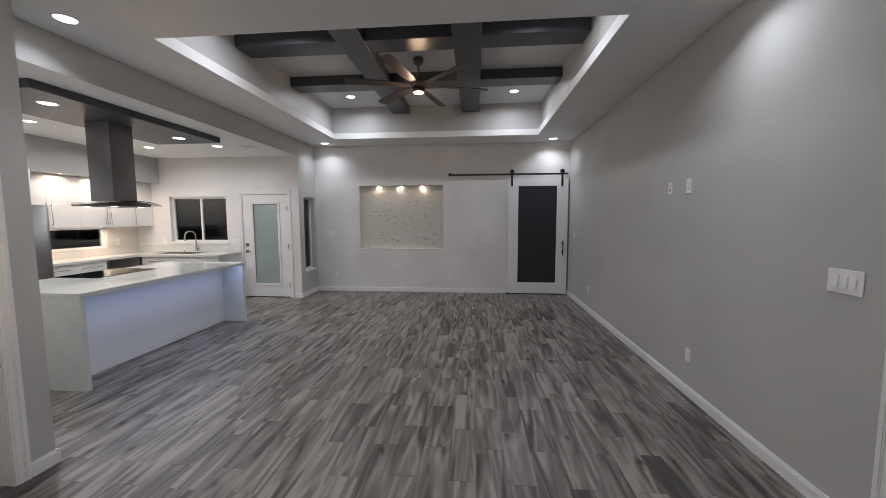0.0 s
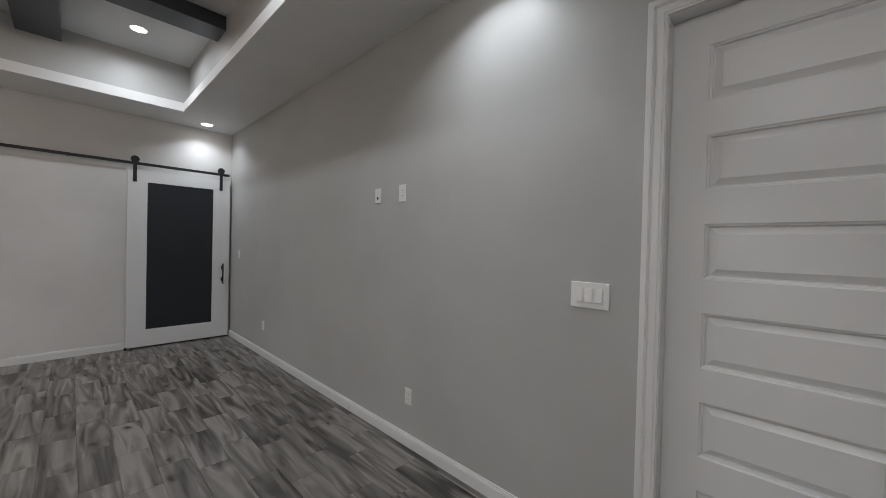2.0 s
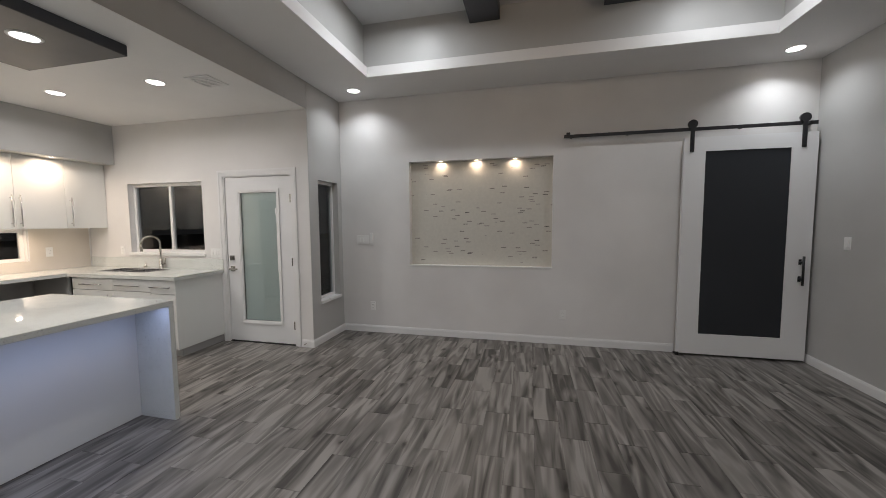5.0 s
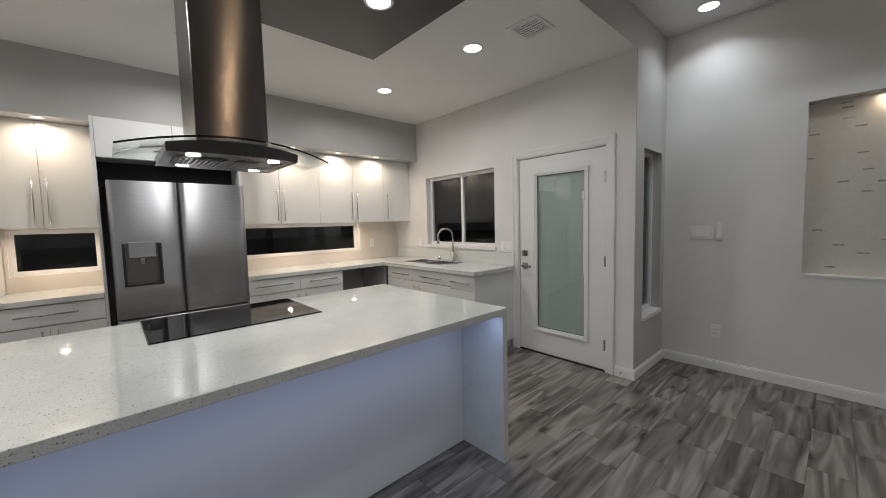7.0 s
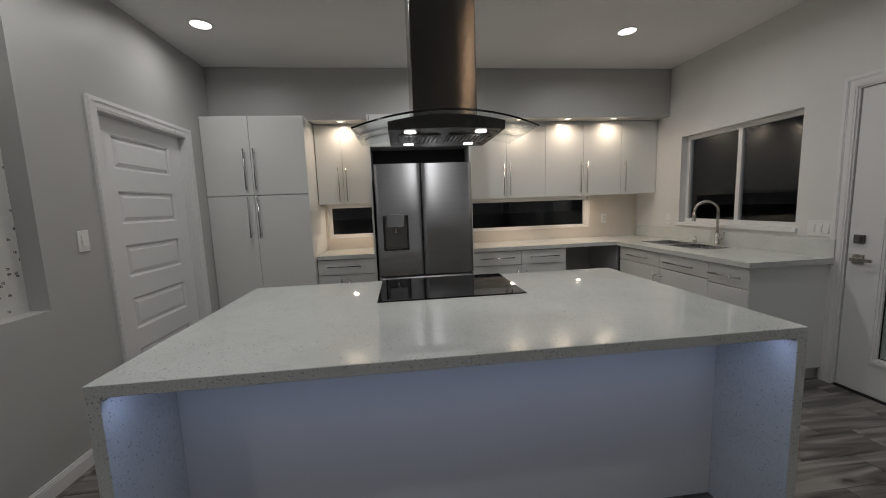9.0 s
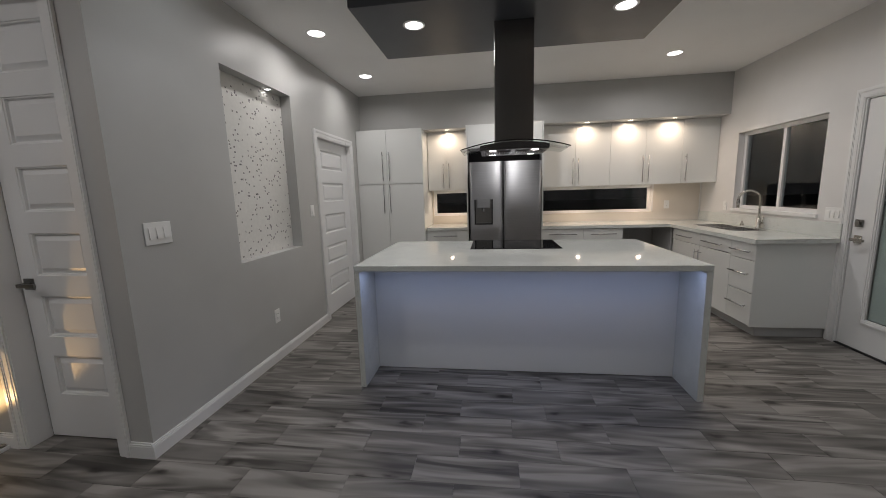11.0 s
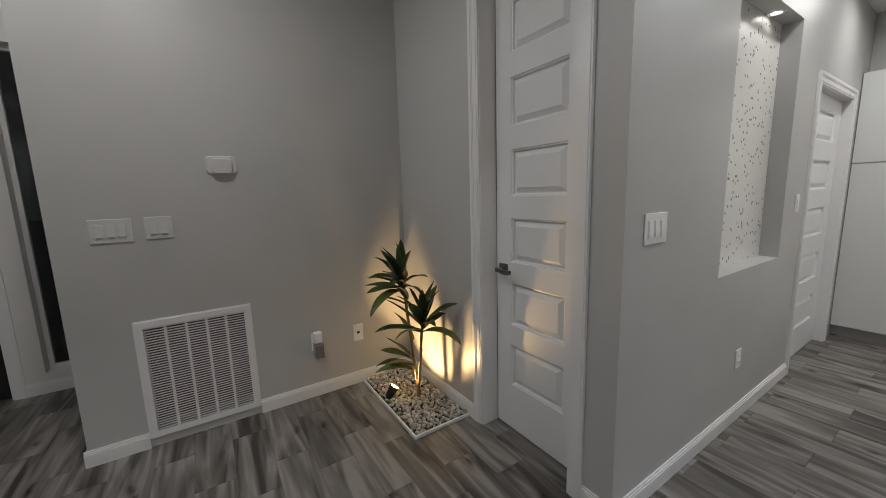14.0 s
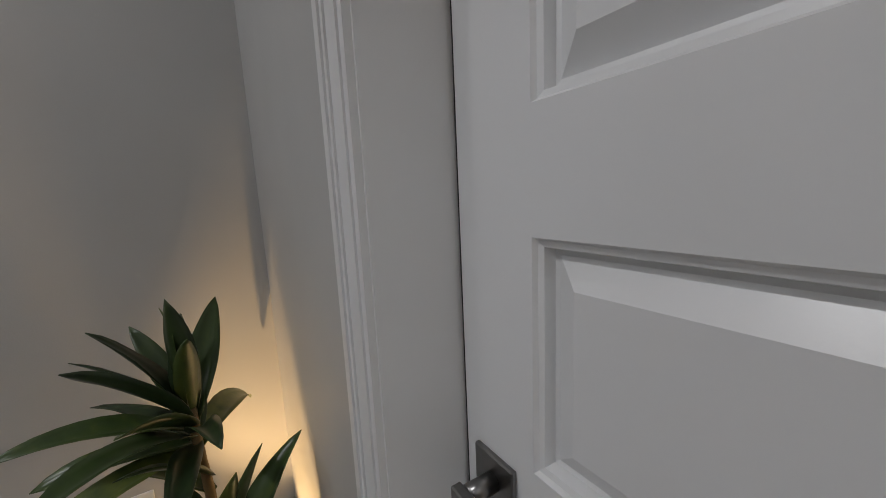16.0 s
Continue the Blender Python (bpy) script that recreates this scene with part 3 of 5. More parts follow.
def panel_door(name, at, rz, w, h, label, deep, panels, handle, stile=0.10, gap=0.007, gap_shade=None):
    """A hollow-core door in its frame; origin: middle of the opening at the floor, on the wall face, which looks along -y."""
    d = thing(name, at, label, "door", kind="structure", rz=rz)
    for nm, b in zip(("casing", "casing", "casing"), casing_bm(-w / 2, w / 2, h)):
        part(nm, b, TRIM, d)
    part("jamb", boxes((-w / 2, -w / 2 + 0.004, -0.001, 0.149, 0, h)), TRIM, d)
    part("jamb", boxes((w / 2 - 0.004, w / 2, -0.001, 0.149, 0, h)), TRIM, d)
    part("jamb", boxes((-w / 2 + 0.004, w / 2 - 0.004, -0.001, 0.149, h - 0.004, h)), TRIM, d)
    u0, u1, z0, z1 = -w / 2 + gap, w / 2 - gap, 0.008, h - gap - 0.001
    bm = bmesh.new()
    holes = [(u0 + stile, u1 - stile, a, b) for a, b in panels]
    grid_wall(bm, [u0, u1], [z0, z1], holes, deep, deep + 0.034, (X, Z, Y))
    box(bm, u0 + 0.01, u1 - 0.01, deep + 0.02, deep + 0.030, z0 + 0.01, z1 - 0.01)
    leaf = part("door_leaf", bm, DOOR_WHITE, d)
    for q in holes:
        bm = bmesh.new()
        raised_panel(bm, *q, deep)
        part("door_panel", bm, DOOR_WHITE, leaf)
    # strips in the leaf gaps; on the closet door their near-black colour paints gap shade
    part("stop", boxes((-w / 2 + 0.0042, -w / 2 + gap - 0.0002, deep + 0.003, deep + 0.05, 0.001, h - 0.0045), (w / 2 - gap + 0.0002, w / 2 - 0.0042, deep + 0.003, deep + 0.05, 0.001, h - 0.0045),
                       (-w / 2 + gap, w / 2 - gap, deep + 0.003, deep + 0.05, h - gap - 0.0008, h - 0.0045)), gap_shade or TRIM, d)
    if handle:
        u, v, toward, m = handle
        lever(leaf, u, v, deep, toward, m)
    return d


TALL = [(0.284 + 0.364 * k, 0.529 + 0.364 * k) for k in range(6)]
# closet door beside the plant: its wall looks along +x
panel_door("door_closet", (XC, 1.5735, 0), 90, 0.617, 2.47, "white six-panel closet door with dark nickel lever, shut", 0.11, TALL, (-0.241, 0.965, 1, DARK_NICKEL), 0.114, 0.011, NEAR_BLACK)
# bedroom door in the east wall
panel_door("door_bedroom", (XR, 1.3895, 0), -90, 0.809, 2.47, "white six-panel bedroom door with nickel lever, shut", 0.075,
           [(0.262 + 0.368 * k, 0.491 + 0.368 * k) for k in range(6)], (0.363, 0.911, -1, NICKEL), 0.13, 0.006)
# pantry door in the niche wall
panel_door("door_pantry", (-5.213, YN, 0), 180, 0.928, 2.055, "white five-panel pantry door, shut", 0.05,
           [(0.245 + 0.368 * k, 0.468 + 0.368 * k) for k in range(5)], None, 0.15, 0.014)

# glazed back door with a blind between its panes
d = thing("door_back", (-3.9275, YW, 0), "white glazed back door with blind behind glass", "door", kind="structure", rz=0)
w, h = 0.955, 2.072
for b in casing_bm(-w / 2, w / 2, h, 0.075):
    part("casing", b, TRIM, d)
for r in ((-w / 2, -w / 2 + 0.01, 0, 0.149, 0, h), (w / 2 - 0.01, w / 2, 0, 0.149, 0, h), (-w / 2 + 0.01, w / 2 - 0.01, 0, 0.149, h - 0.01, h)):
    part("jamb", boxes(r), TRIM, d)
part("threshold", boxes((-w / 2, w / 2, 0.0, 0.149, -0.004, 0.012), bev=0.002), NEAR_BLACK, d)
bm = bmesh.new()
grid_wall(bm, [-0.462, 0.462], [0.016, 2.058], [(-0.274, 0.290, 0.26, 1.895)], 0.012, 0.056, (X, Z, Y))
leaf = part("door_leaf", bm, DOOR_WHITE, d)
bm = bmesh.new()
for ins, y0 in ((0.0, -0.004), (0.014, 0.0), (0.024, 0.006)):
    a, b, c, e = -0.289 + ins, 0.305 - ins, 0.245 + ins, 1.91 - ins
    grid_wall(bm, [a, b], [c, e], [(a + 0.016, b - 0.016, c + 0.016, e - 0.016)], y0, 0.02, (X, Z, Y))
part("glazing_frame", bm, TRIM, leaf)
part("pane", boxes((-0.252, 0.268, 0.022, 0.026, 0.282, 1.873)), GLASS, leaf)
bm = bmesh.new()
for k in range(104):
    z = 0.286 + k * 0.0152
    box(bm, -0.250, 0.266, 0.034 + 0.001 * (k % 2), 0.038, z, z + 0.0154)
part("blind", bm, FROST, leaf, "pale green-grey closed mini blind")
part("blind_control", boxes((0.247, 0.271, -0.004, 0.012, 1.60, 1.68), bev=0.003), PLASTIC, leaf)
part("blind_track", boxes((0.253, 0.261, 0.012, 0.018, 0.9, 1.6)), PLASTIC, leaf)
bm = boxes((-0.43, -0.37, -0.004, 0.012, 1.035, 1.095), bev=0.003)
tube(bm, (-0.40, -0.004, 1.065), (-0.40, -0.014, 1.065), 0.02)
part("deadbolt", bm, DARK_NICKEL, leaf)
lever(leaf, -0.40, 0.93, 0.012, 1, NICKEL)
for z in (0.25, 1.03, 1.79):
    part("hinge", boxes((0.456, 0.480, -0.006, 0.011, z - 0.05, z + 0.05), bev=0.002), NICKEL, d)

# front door with sidelight and transom
d = thing("door_front", (0.57, YE, 0), "tall black front door with long steel pull", "door", kind="structure", rz=180)
for b in casing_bm(-0.47, 0.47, 2.45, 0.07):
    part("casing", b, TRIM, d)
for r in ((-0.47, -0.46, 0, 0.149, 0, 2.45), (0.46, 0.47, 0, 0.149, 0, 2.45), (-0.46, 0.46, 0, 0.149, 2.44, 2.45)):
    part("jamb", boxes(r), TRIM, d)
leaf = part("door_leaf", boxes((-0.458, 0.458, 0.04, 0.085, 0.01, 2.438), bev=0.003), ENTRY_BLACK, d)
lever(leaf, 0.40, 0.93, 0.04, -1, NICKEL)
bm = bmesh.new()
tube(bm, (0.25, -0.03, 0.45), (0.25, -0.03, 1.95), 0.016)
for z in (0.6, 1.8):
    tube(bm, (0.25, -0.03, z), (0.25, 0.041, z), 0.01)
part("pull_handle", bm, STEEL, leaf, "long round brushed steel pull")


def window(name, label, m_rz, at, w, z0, z1, depth, rail=0.035, mullions=(), sill=0.0, trim_depth=0.02):
    """A fixed or sliding window in a reveal; origin on the wall face, which looks along -y."""
    d = thing(name, at, label, "window", kind="structure", rz=m_rz)
    bm = bmesh.new()
    us = [-w / 2, *mullions, w / 2]
    holes = [(a + (rail if i == 0 else rail / 2), b - (rail if i == len(us) - 2 else rail / 2), z0 + rail, z1 - rail) for i, (a, b) in enumerate(zip(us, us[1:]))]
    grid_wall(bm, [-w / 2 + 0.001, w / 2 - 0.001], [z0 + 0.001, z1 - 0.001], holes, depth, depth + 0.04, (X, Z, Y))
    part("window_frame", bm, TRIM, d)
    for q in holes:
        p = part("pane", boxes((q[0] - 0.004, q[1] + 0.004, depth + 0.018, depth + 0.024, q[2] - 0.004, q[3] + 0.004)), WINDOW_GLASS, d)
        p.visible_shadow = False
    if sill:
        part("window_sill", boxes((-w / 2 - sill, w / 2 + sill, -trim_depth, depth, z0 - 0.035, z0 + 0.002), bev=0.004), TRIM, d)
    return d


window("window_kitchen", "white framed sliding kitchen window onto the night", 0, (-5.34, YW, 0), 1.21, 1.115, 2.03, 0.07, 0.04, (0.02,), 0.02)
window("window_side", "tall narrow white framed fixed window", 90, (XT, 7.40, 0), 0.464, 0.525, 2.02, 0.075, 0.035, (), 0.015)
window("window_slot_long", "long low slot window above the worktop", 90, (XK, 5.485, 0), 1.65, 1.05, 1.44, 0.05, 0.038)
window("window_slot_short", "short slot window beside the fridge", 90, (XK, 3.345, 0), 0.57, 1.05, 1.44, 0.05, 0.038)
window("window_sidelight", "tall narrow sidelight beside the front door", 180, (-0.205, YE, 0), 0.25, 0.15, 2.50, 0.09, 0.03)
window("window_transom", "wide transom window above the front door", 180, (0.50, YE, 0), 1.50, 2.75, 3.06, 0.06, 0.03)

# ---- barn door on its rail ----
d = thing("barn_door", (1.484, 7.66, 0.01), "white framed sliding barn door with charcoal panel", "barn door")
bm = bmesh.new()
grid_wall(bm, [0.905, 2.098], [0.024, 2.375], [(1.111, 1.878, 0.250, 2.226)], 7.640, 7.680, (X, Z, Y))
part("door_frame", bm, DOOR_WHITE, d)
part("door_panel", boxes((1.109, 1.880, 7.648, 7.672, 0.246, 2.230)), BARN_PANEL, d, "flat charcoal panel")
for x in (0.978, 1.975):
    bm = boxes((x - 0.02, x + 0.02, 7.628, 7.640, 2.22, 2.51), bev=0.003)
    hg = part("hanger", bm, BLACK_METAL, d, "black steel strap hanger")
    bm = bmesh.new()
    tube(bm, (x, 7.626, 2.515), (x, 7.654, 2.515), 0.045, n=24)
    part("roller", bm, BLACK_METAL, hg)
    bm = bmesh.new()
    for z in (2.26, 2.335):
        tube(bm, (x, 7.622, z), (x, 7.630, z), 0.011, n=6)
    part("bolt", bm, BLACK_METAL, hg)
bm = boxes((1.992, 2.018, 7.634, 7.640, 0.855, 0.913), (1.992, 2.018, 7.634, 7.640, 1.030, 1.088), bev=0.002)
hn = part("handle", bm, BLACK_METAL, d, "black pull on two plates")
bm = bmesh.new()
tube(bm, (2.005, 7.585, 0.82), (2.005, 7.585, 1.122), 0.011)
for z in (0.884, 1.059):
    tube(bm, (2.005, 7.585, z), (2.005, 7.636, z), 0.012)
part("pull", bm, BLACK_METAL, hn)
d = thing("barn_door_rail", (0.90, 7.68, 2.46), "flat black steel barn door rail", "rail")
part("track", boxes((-0.326, 2.09, 7.646, 7.654, 2.446, 2.482), bev=0.001), BLACK_METAL, d)
for x in (-0.24, 0.36, 1.45, 2.05):
    bm = bmesh.new()
    tube(bm, (x, 7.654, 2.463), (x, 7.729, 2.463), 0.012)
    tube(bm, (x, 7.640, 2.463), (x, 7.646, 2.463), 0.014, n=6)
    part("standoff", bm, BLACK_METAL, d)
part("end_stop", boxes((-0.30, -0.26, 7.638, 7.662, 2.4825, 2.507), bev=0.003), BLACK_METAL, d)
single("floor_guide", boxes((0.895, 0.925, 7.622, 7.637, 0.0, 0.035), (0.895, 0.925, 7.637, 7.722, 0, 0.008), bev=0.002), BLACK_METAL, (0.92, 7.68, 0), "small black barn door floor guide", "door guide")

# ---- niches ----
structure("niche_back_north", boxes((-2.233, -0.434, 7.825, 7.84, 0.933, 2.273)), MOSAIC, "white stone strip mosaic with dark flecks in lit niche", "tile panel")
structure("niche_sill_north", boxes((-2.24, -0.427, YF - 0.006, 7.824, 0.923, 0.936)), TRIM, "thin white niche sill", "sill")
structure("niche_back_west", boxes((-4.27, -3.365, 1.985, 2.0, 0.931, 2.354)), CHIPS, "white mosaic with dark stone chips in tall niche", "tile panel")


# ---- light fittings ----
def downlight(x, y, z, power, group, r=0.068, colour=WHITE, lens=LED_WHITE, spread=165):
    t = thing("downlight", (x, y, z), "round white recessed LED downlight, lit", "downlight", group)
    bm = bmesh.new()
    n = 28
    prof = ((r, -0.001), (r + 0.004, -0.006), (r + 0.016, -0.005), (r + 0.020, -0.0005))
    rings = [[bm.verts.new((x + q * math.cos(2 * math.pi * k / n), y + q * math.sin(2 * math.pi * k / n), z + dz)) for k in range(n)] for q, dz in prof]
    for a, b in zip(rings, rings[1:]):
        for k in range(n):
            bm.faces.new((a[k], a[(k + 1) % n], b[(k + 1) % n], b[k])).smooth = True
    part("trim_ring", bm, TRIM, t)
    bm = bmesh.new()
    tube(bm, (x, y, z - 0.0035), (x, y, z - 0.0005), r, n=28)
    part("lens", bm, lens, t, "glowing lens")
    area_lamp("downlight_lamp", pose(x, y, z - 0.008), power, colour, r * 1.9, None, spread)


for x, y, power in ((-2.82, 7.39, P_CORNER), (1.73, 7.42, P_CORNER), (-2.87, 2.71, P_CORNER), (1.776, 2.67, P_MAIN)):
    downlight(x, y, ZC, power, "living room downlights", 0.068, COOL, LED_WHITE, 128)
# extra unseen downlight, added to brighten the grille wall and entry
downlight(-0.95, 1.30, ZC, P_ENTRY_FILL, "living room downlights")
for x, y in ((-1.95, 6.49), (0.88, 6.48), (-1.95, 3.71), (0.88, 3.71)):
    downlight(x, y, ZT, P_TRAY, "tray downlights", 0.068, COOL)
for x, y, power in ((-5.29, 2.51, 7.0), (-5.29, 5.90, P_KITCHEN), (-4.075, 5.93, 8.0), (-4.10, 2.49, 7.0), (-5.27, 4.21, 15.0)):
    downlight(x, y, ZK, power, "kitchen downlights", 0.068, WHITE, LED_WHITE, 165)
for x, y in ((-3.93, 3.38), (-3.92, 4.95)):
    downlight(x, y, 2.72, P_PANEL, "island downlights")
for x in (-1.821, -1.362, -0.883):
    downlight(x, 7.785, 2.273, P_NICHE, "niche spotlights", 0.024, WARM, LED_WARM)
downlight(-4.02, 2.04, 2.354, 0.06, "niche spotlights", 0.024, WHITE, LED_WHITE)
for y in (3.345, 5.255, 5.81, 6.345):
    downlight(-6.20, y, 2.295, P_PUCK, "cabinet spotlights", 0.026, WARM, LED_WARM)
for x, y in ((-6.50, 3.35), (-6.50, 5.25), (-6.50, 6.1)):
    downlight(x, y, 1.449, P_UNDER, "under-cabinet lights", 0.026, WARM, LED_WARM)

# ceiling fan
FX, FY = -0.528, 5.076
fan = thing("ceiling_fan", (FX, FY, 3.236), "dark six-blade ceiling fan with lit lamp", "ceiling fan")
bm = bmesh.new()
lathe(bm, (FX, FY, 0), [(0.03, 3.626), (0.055, 3.636), (0.068, 3.671), (0.068, ZT - 0.001)])
part("canopy", bm, BRONZE, fan)
bm = bmesh.new()
tube(bm, (FX, FY, 3.456), (FX, FY, 3.636), 0.013)
part("downrod", bm, BRONZE, fan)
bm = bmesh.new()
lathe(bm, (FX, FY, 0), [(0.085, 3.321), (0.115, 3.336), (0.12, 3.376), (0.10, 3.411), (0.06, 3.436), (0.03, 3.476)])
part("motor_housing", bm, BRONZE, fan)
bm = bmesh.new()
lathe(bm, (FX, FY, 0), [(0.070, 3.268), (0.080, 3.270), (0.084, 3.280), (0.084, 3.320)])
lp = part("lamp_housing", bm, BRONZE, fan, "bronze ring round the lamp")
bm = bmesh.new()
lathe(bm, (FX, FY, 0), [(0.004, 3.262), (0.050, 3.264), (0.066, 3.268), (0.0695, 3.276)])
part("lens", bm, LED_FAN, lp, "glowing warm lens")
for k in range(6):
    a = radians(16 + 60 * k)
    m = Matrix.Translation((FX, FY, 3.361)) @ Matrix.Rotation(a, 4, "Z") @ Matrix.Rotation(radians(11), 4, "X")
    bm = bmesh.new()
    outline = [(0.17, 0.040), (0.30, 0.058), (0.60, 0.068), (0.88, 0.072), (0.955, 0.060), (0.965, 0.03)]
    pts = [(u, v) for u, v in outline] + [(u, -v) for u, v in reversed(outline)]
    top = [bm.verts.new(m @ Vector((u, v, 0.004))) for u, v in pts]
    low = [bm.verts.new(m @ Vector((u, v, -0.004))) for u, v in pts]
    bm.faces.new(top)
    bm.faces.new(low[::-1])
    for i in range(len(pts)):
        j = (i + 1) % len(pts)
        bm.faces.new((top[i], low[i], low[j], top[j]))
    bl = part("blade", bm, BLADE, fan)
    bm = bmesh.new()
    box(bm, 0.09, 0.24, -0.018, 0.018, 0.004, 0.010)
    bmesh.ops.transform(bm, matrix=m, verts=bm.verts)
    part("blade_arm", bm, BRONZE, bl)
d = bpy.data.lights.new("fan_lamp", "POINT")
d.energy, d.color, d.shadow_soft_size = P_FAN, (1.0, 0.70, 0.44), 0.045
new("fan_lamp", d).location = (FX, FY, 3.206)

# ceiling air vent
v = thing("ceiling_vent", (-3.59, 6.025, ZK), "white slatted ceiling air vent", "vent")
bm = bmesh.new()
grid_wall(bm, [-3.72, -3.47], [5.90, 6.15], [(-3.695, -3.495, 5.925, 6.125)], ZK - 0.008, ZK - 0.0005, (X, Y, Z))
part("frame", bm, TRIM, v)
part("backing", boxes((-3.695, -3.495, 5.925, 6.125, ZK - 0.002, ZK - 0.001)), DEVICE, v)
for k in range(7):
    y = 5.935 + k * 0.028
    part("slat", boxes((-3.695, -3.495, y, y + 0.016, ZK - 0.007, ZK - 0.003)), TRIM, v)


# ---- switches and outlets ----
def plate(name, at, rz, label, category, w, h, items, group="", plastic=PLASTIC):
    """A wall plate; items: (kind, x, z) from its middle."""
    t = thing(name, at, label, category, group, rz=rz)
    pl = part("plate", boxes((-w / 2, w / 2, -0.006, 0, -h / 2, h / 2), bev=0.002), plastic, t)
    for kind, x, z in items:
        if kind == "rocker":
            part("rocker_frame", boxes((x - 0.018, x + 0.018, -0.0075, -0.0055, z - 0.035, z + 0.035), bev=0.0008), plastic, t)
            bm = bmesh.new()
            vs = [bm.verts.new(p) for p in ((x - 0.015, -0.0075, z - 0.031), (x + 0.015, -0.0075, z - 0.031), (x + 0.015, -0.0075, z + 0.031), (x - 0.015, -0.0075, z + 0.031),
                                            (x - 0.015, -0.013, z - 0.031), (x + 0.015, -0.013, z - 0.031), (x + 0.015, -0.009, z + 0.031), (x - 0.015, -0.009, z + 0.031))]
            for q in ((0, 1, 2, 3), (4, 5, 6, 7), (0, 1, 5, 4), (1, 2, 6, 5), (2, 3, 7, 6), (3, 0, 4, 7)):
                bm.faces.new([vs[i] for i in q])
            part("rocker", bm, plastic, t)
        elif kind == "socket":
            part("socket", boxes((x - 0.017, x + 0.017, -0.009, -0.0055, z - 0.014, z + 0.014), bev=0.003), plastic, t)
            part("slot", boxes((x - 0.008, x - 0.006, -0.0096, -0.0088, z - 0.004, z + 0.006), (x + 0.006, x + 0.008, -0.0096, -0.0088, z - 0.004, z + 0.005)), NEAR_BLACK, t)
        elif kind == "jack":
            part("jack", boxes((x - 0.009, x + 0.009, -0.0085, -0.0055, z - 0.009, z + 0.009), bev=0.001), NEAR_BLACK, t)
    return t


def rounded(u0, u1, v0, v1, y0, y1, r):
    """A flat block with round corners and a softened front edge, facing -y."""
    bm = bmesh.new()
    rings = []
    for ins, y in ((0.0, y1), (0.0, y0 + 0.005), (0.002, y0 + 0.0015), (0.005, y0)):
        ring = []
        q = r - ins
        for cx, cz, a0 in ((u1 - r, v1 - r, 0), (u0 + r, v1 - r, 90), (u0 + r, v0 + r, 180), (u1 - r, v0 + r, 270)):
            for k in range(7):
                a = radians(a0 + 15 * k)
                ring.append(bm.verts.new((cx + q * math.cos(a), y, cz + q * math.sin(a))))
        rings.append(ring)
    n = len(rings[0])
    for a, b in zip(rings, rings[1:]):
        for k in range(n):
            bm.faces.new((a[k], a[(k + 1) % n], b[(k + 1) % n], b[k])).smooth = True
    bm.faces.new(rings[0])
    bm.faces.new(rings[-1][::-1])
    return bm


DUO = [("socket", 0, 0.02), ("socket", 0, -0.02)]
WHITE_SWITCH = "white plastic rocker switch plate on the wall"
WHITE_OUTLET = "white plastic double power outlet on the wall"


def rockers(n):
    return [("rocker", (i - (n - 1) / 2) * 0.046, 0) for i in range(n)]


plate("light_switch", (XR, 2.0918, 1.2565), -90, "white triple rocker switch plate beside the door", "switch", 0.185, 0.125, rockers(3))
plate("outlet", (XR, 3.8321, 1.8677), -90, "white outlet plate high on the wall", "outlet", 0.075, 0.118, [("socket", 0, 0.02), ("jack", 0, -0.02)])
plate("outlet", (XR, 3.5221, 1.8657), -90, "white blank double plate high on the wall", "outlet", 0.078, 0.13, DUO)
plate("outlet", (XR, 3.4014, 0.3648), -90, WHITE_OUTLET, "outlet", 0.072, 0.118, DUO, "wall outlets")
plate("outlet", (XR, 6.2757, 0.3913), -90, WHITE_OUTLET, "outlet", 0.072, 0.118, DUO, "wall outlets")
plate("light_switch", (XR, 7.265, 1.2722), -90, WHITE_SWITCH, "switch", 0.075, 0.12, rockers(1))
plate("light_switch", (-2.9033, YF, 1.2623), 0, "white triple rocker switch plate beside the sensor", "switch", 0.18, 0.12, rockers(3))
plate("outlet", (-2.7725, YF, 0.3611), 0, WHITE_OUTLET, "outlet", 0.072, 0.118, DUO, "wall outlets")
plate("outlet", (-0.3015, YF, 0.366), 0, WHITE_OUTLET, "outlet", 0.072, 0.118, DUO, "wall outlets")
t = thing("wall_remote", (-2.7677, YF, 1.272), "white wall-mounted fan remote in its holder", "remote", rz=0)
part("holder", boxes((-0.024, 0.024, -0.018, 0, -0.08, 0.07), bev=0.004), PLASTIC, t)
part("remote_body", boxes((-0.019, 0.019, -0.030, -0.017, -0.06, 0.085), bev=0.004), PLASTIC, t)
plate("light_switch", (-2.712, YN, 1.237), 180, "white triple rocker switch plate beside the niche", "switch", 0.17, 0.125, rockers(3))
plate("outlet", (-3.735, YN, 0.392), 180, WHITE_OUTLET, "outlet", 0.072, 0.118, DUO, "wall outlets")
plate("light_switch", (-4.52, YN, 1.267), 180, WHITE_SWITCH, "switch", 0.075, 0.12, rockers(1))
plate("light_switch", (-0.785, YG, 1.256), 180, "pale grey triple rocker switch plate above the grille", "switch", 0.175, 0.125, rockers(3), "", PLATE_GREY)
plate("light_switch", (-0.987, YG, 1.26), 180, "pale grey double rocker switch plate above the grille", "switch", 0.125, 0.122, rockers(2), "", PLATE_GREY)
plate("light_switch", (-0.415, YE, 1.275), 180, "white double rocker switch plate beside the sidelight", "switch", 0.12, 0.12, rockers(2))
plate("data_outlet", (-2.075, YG, 0.393), 180, "white data outlet plate with black jack", "outlet", 0.075, 0.125, [("jack", 0, 0.0)])
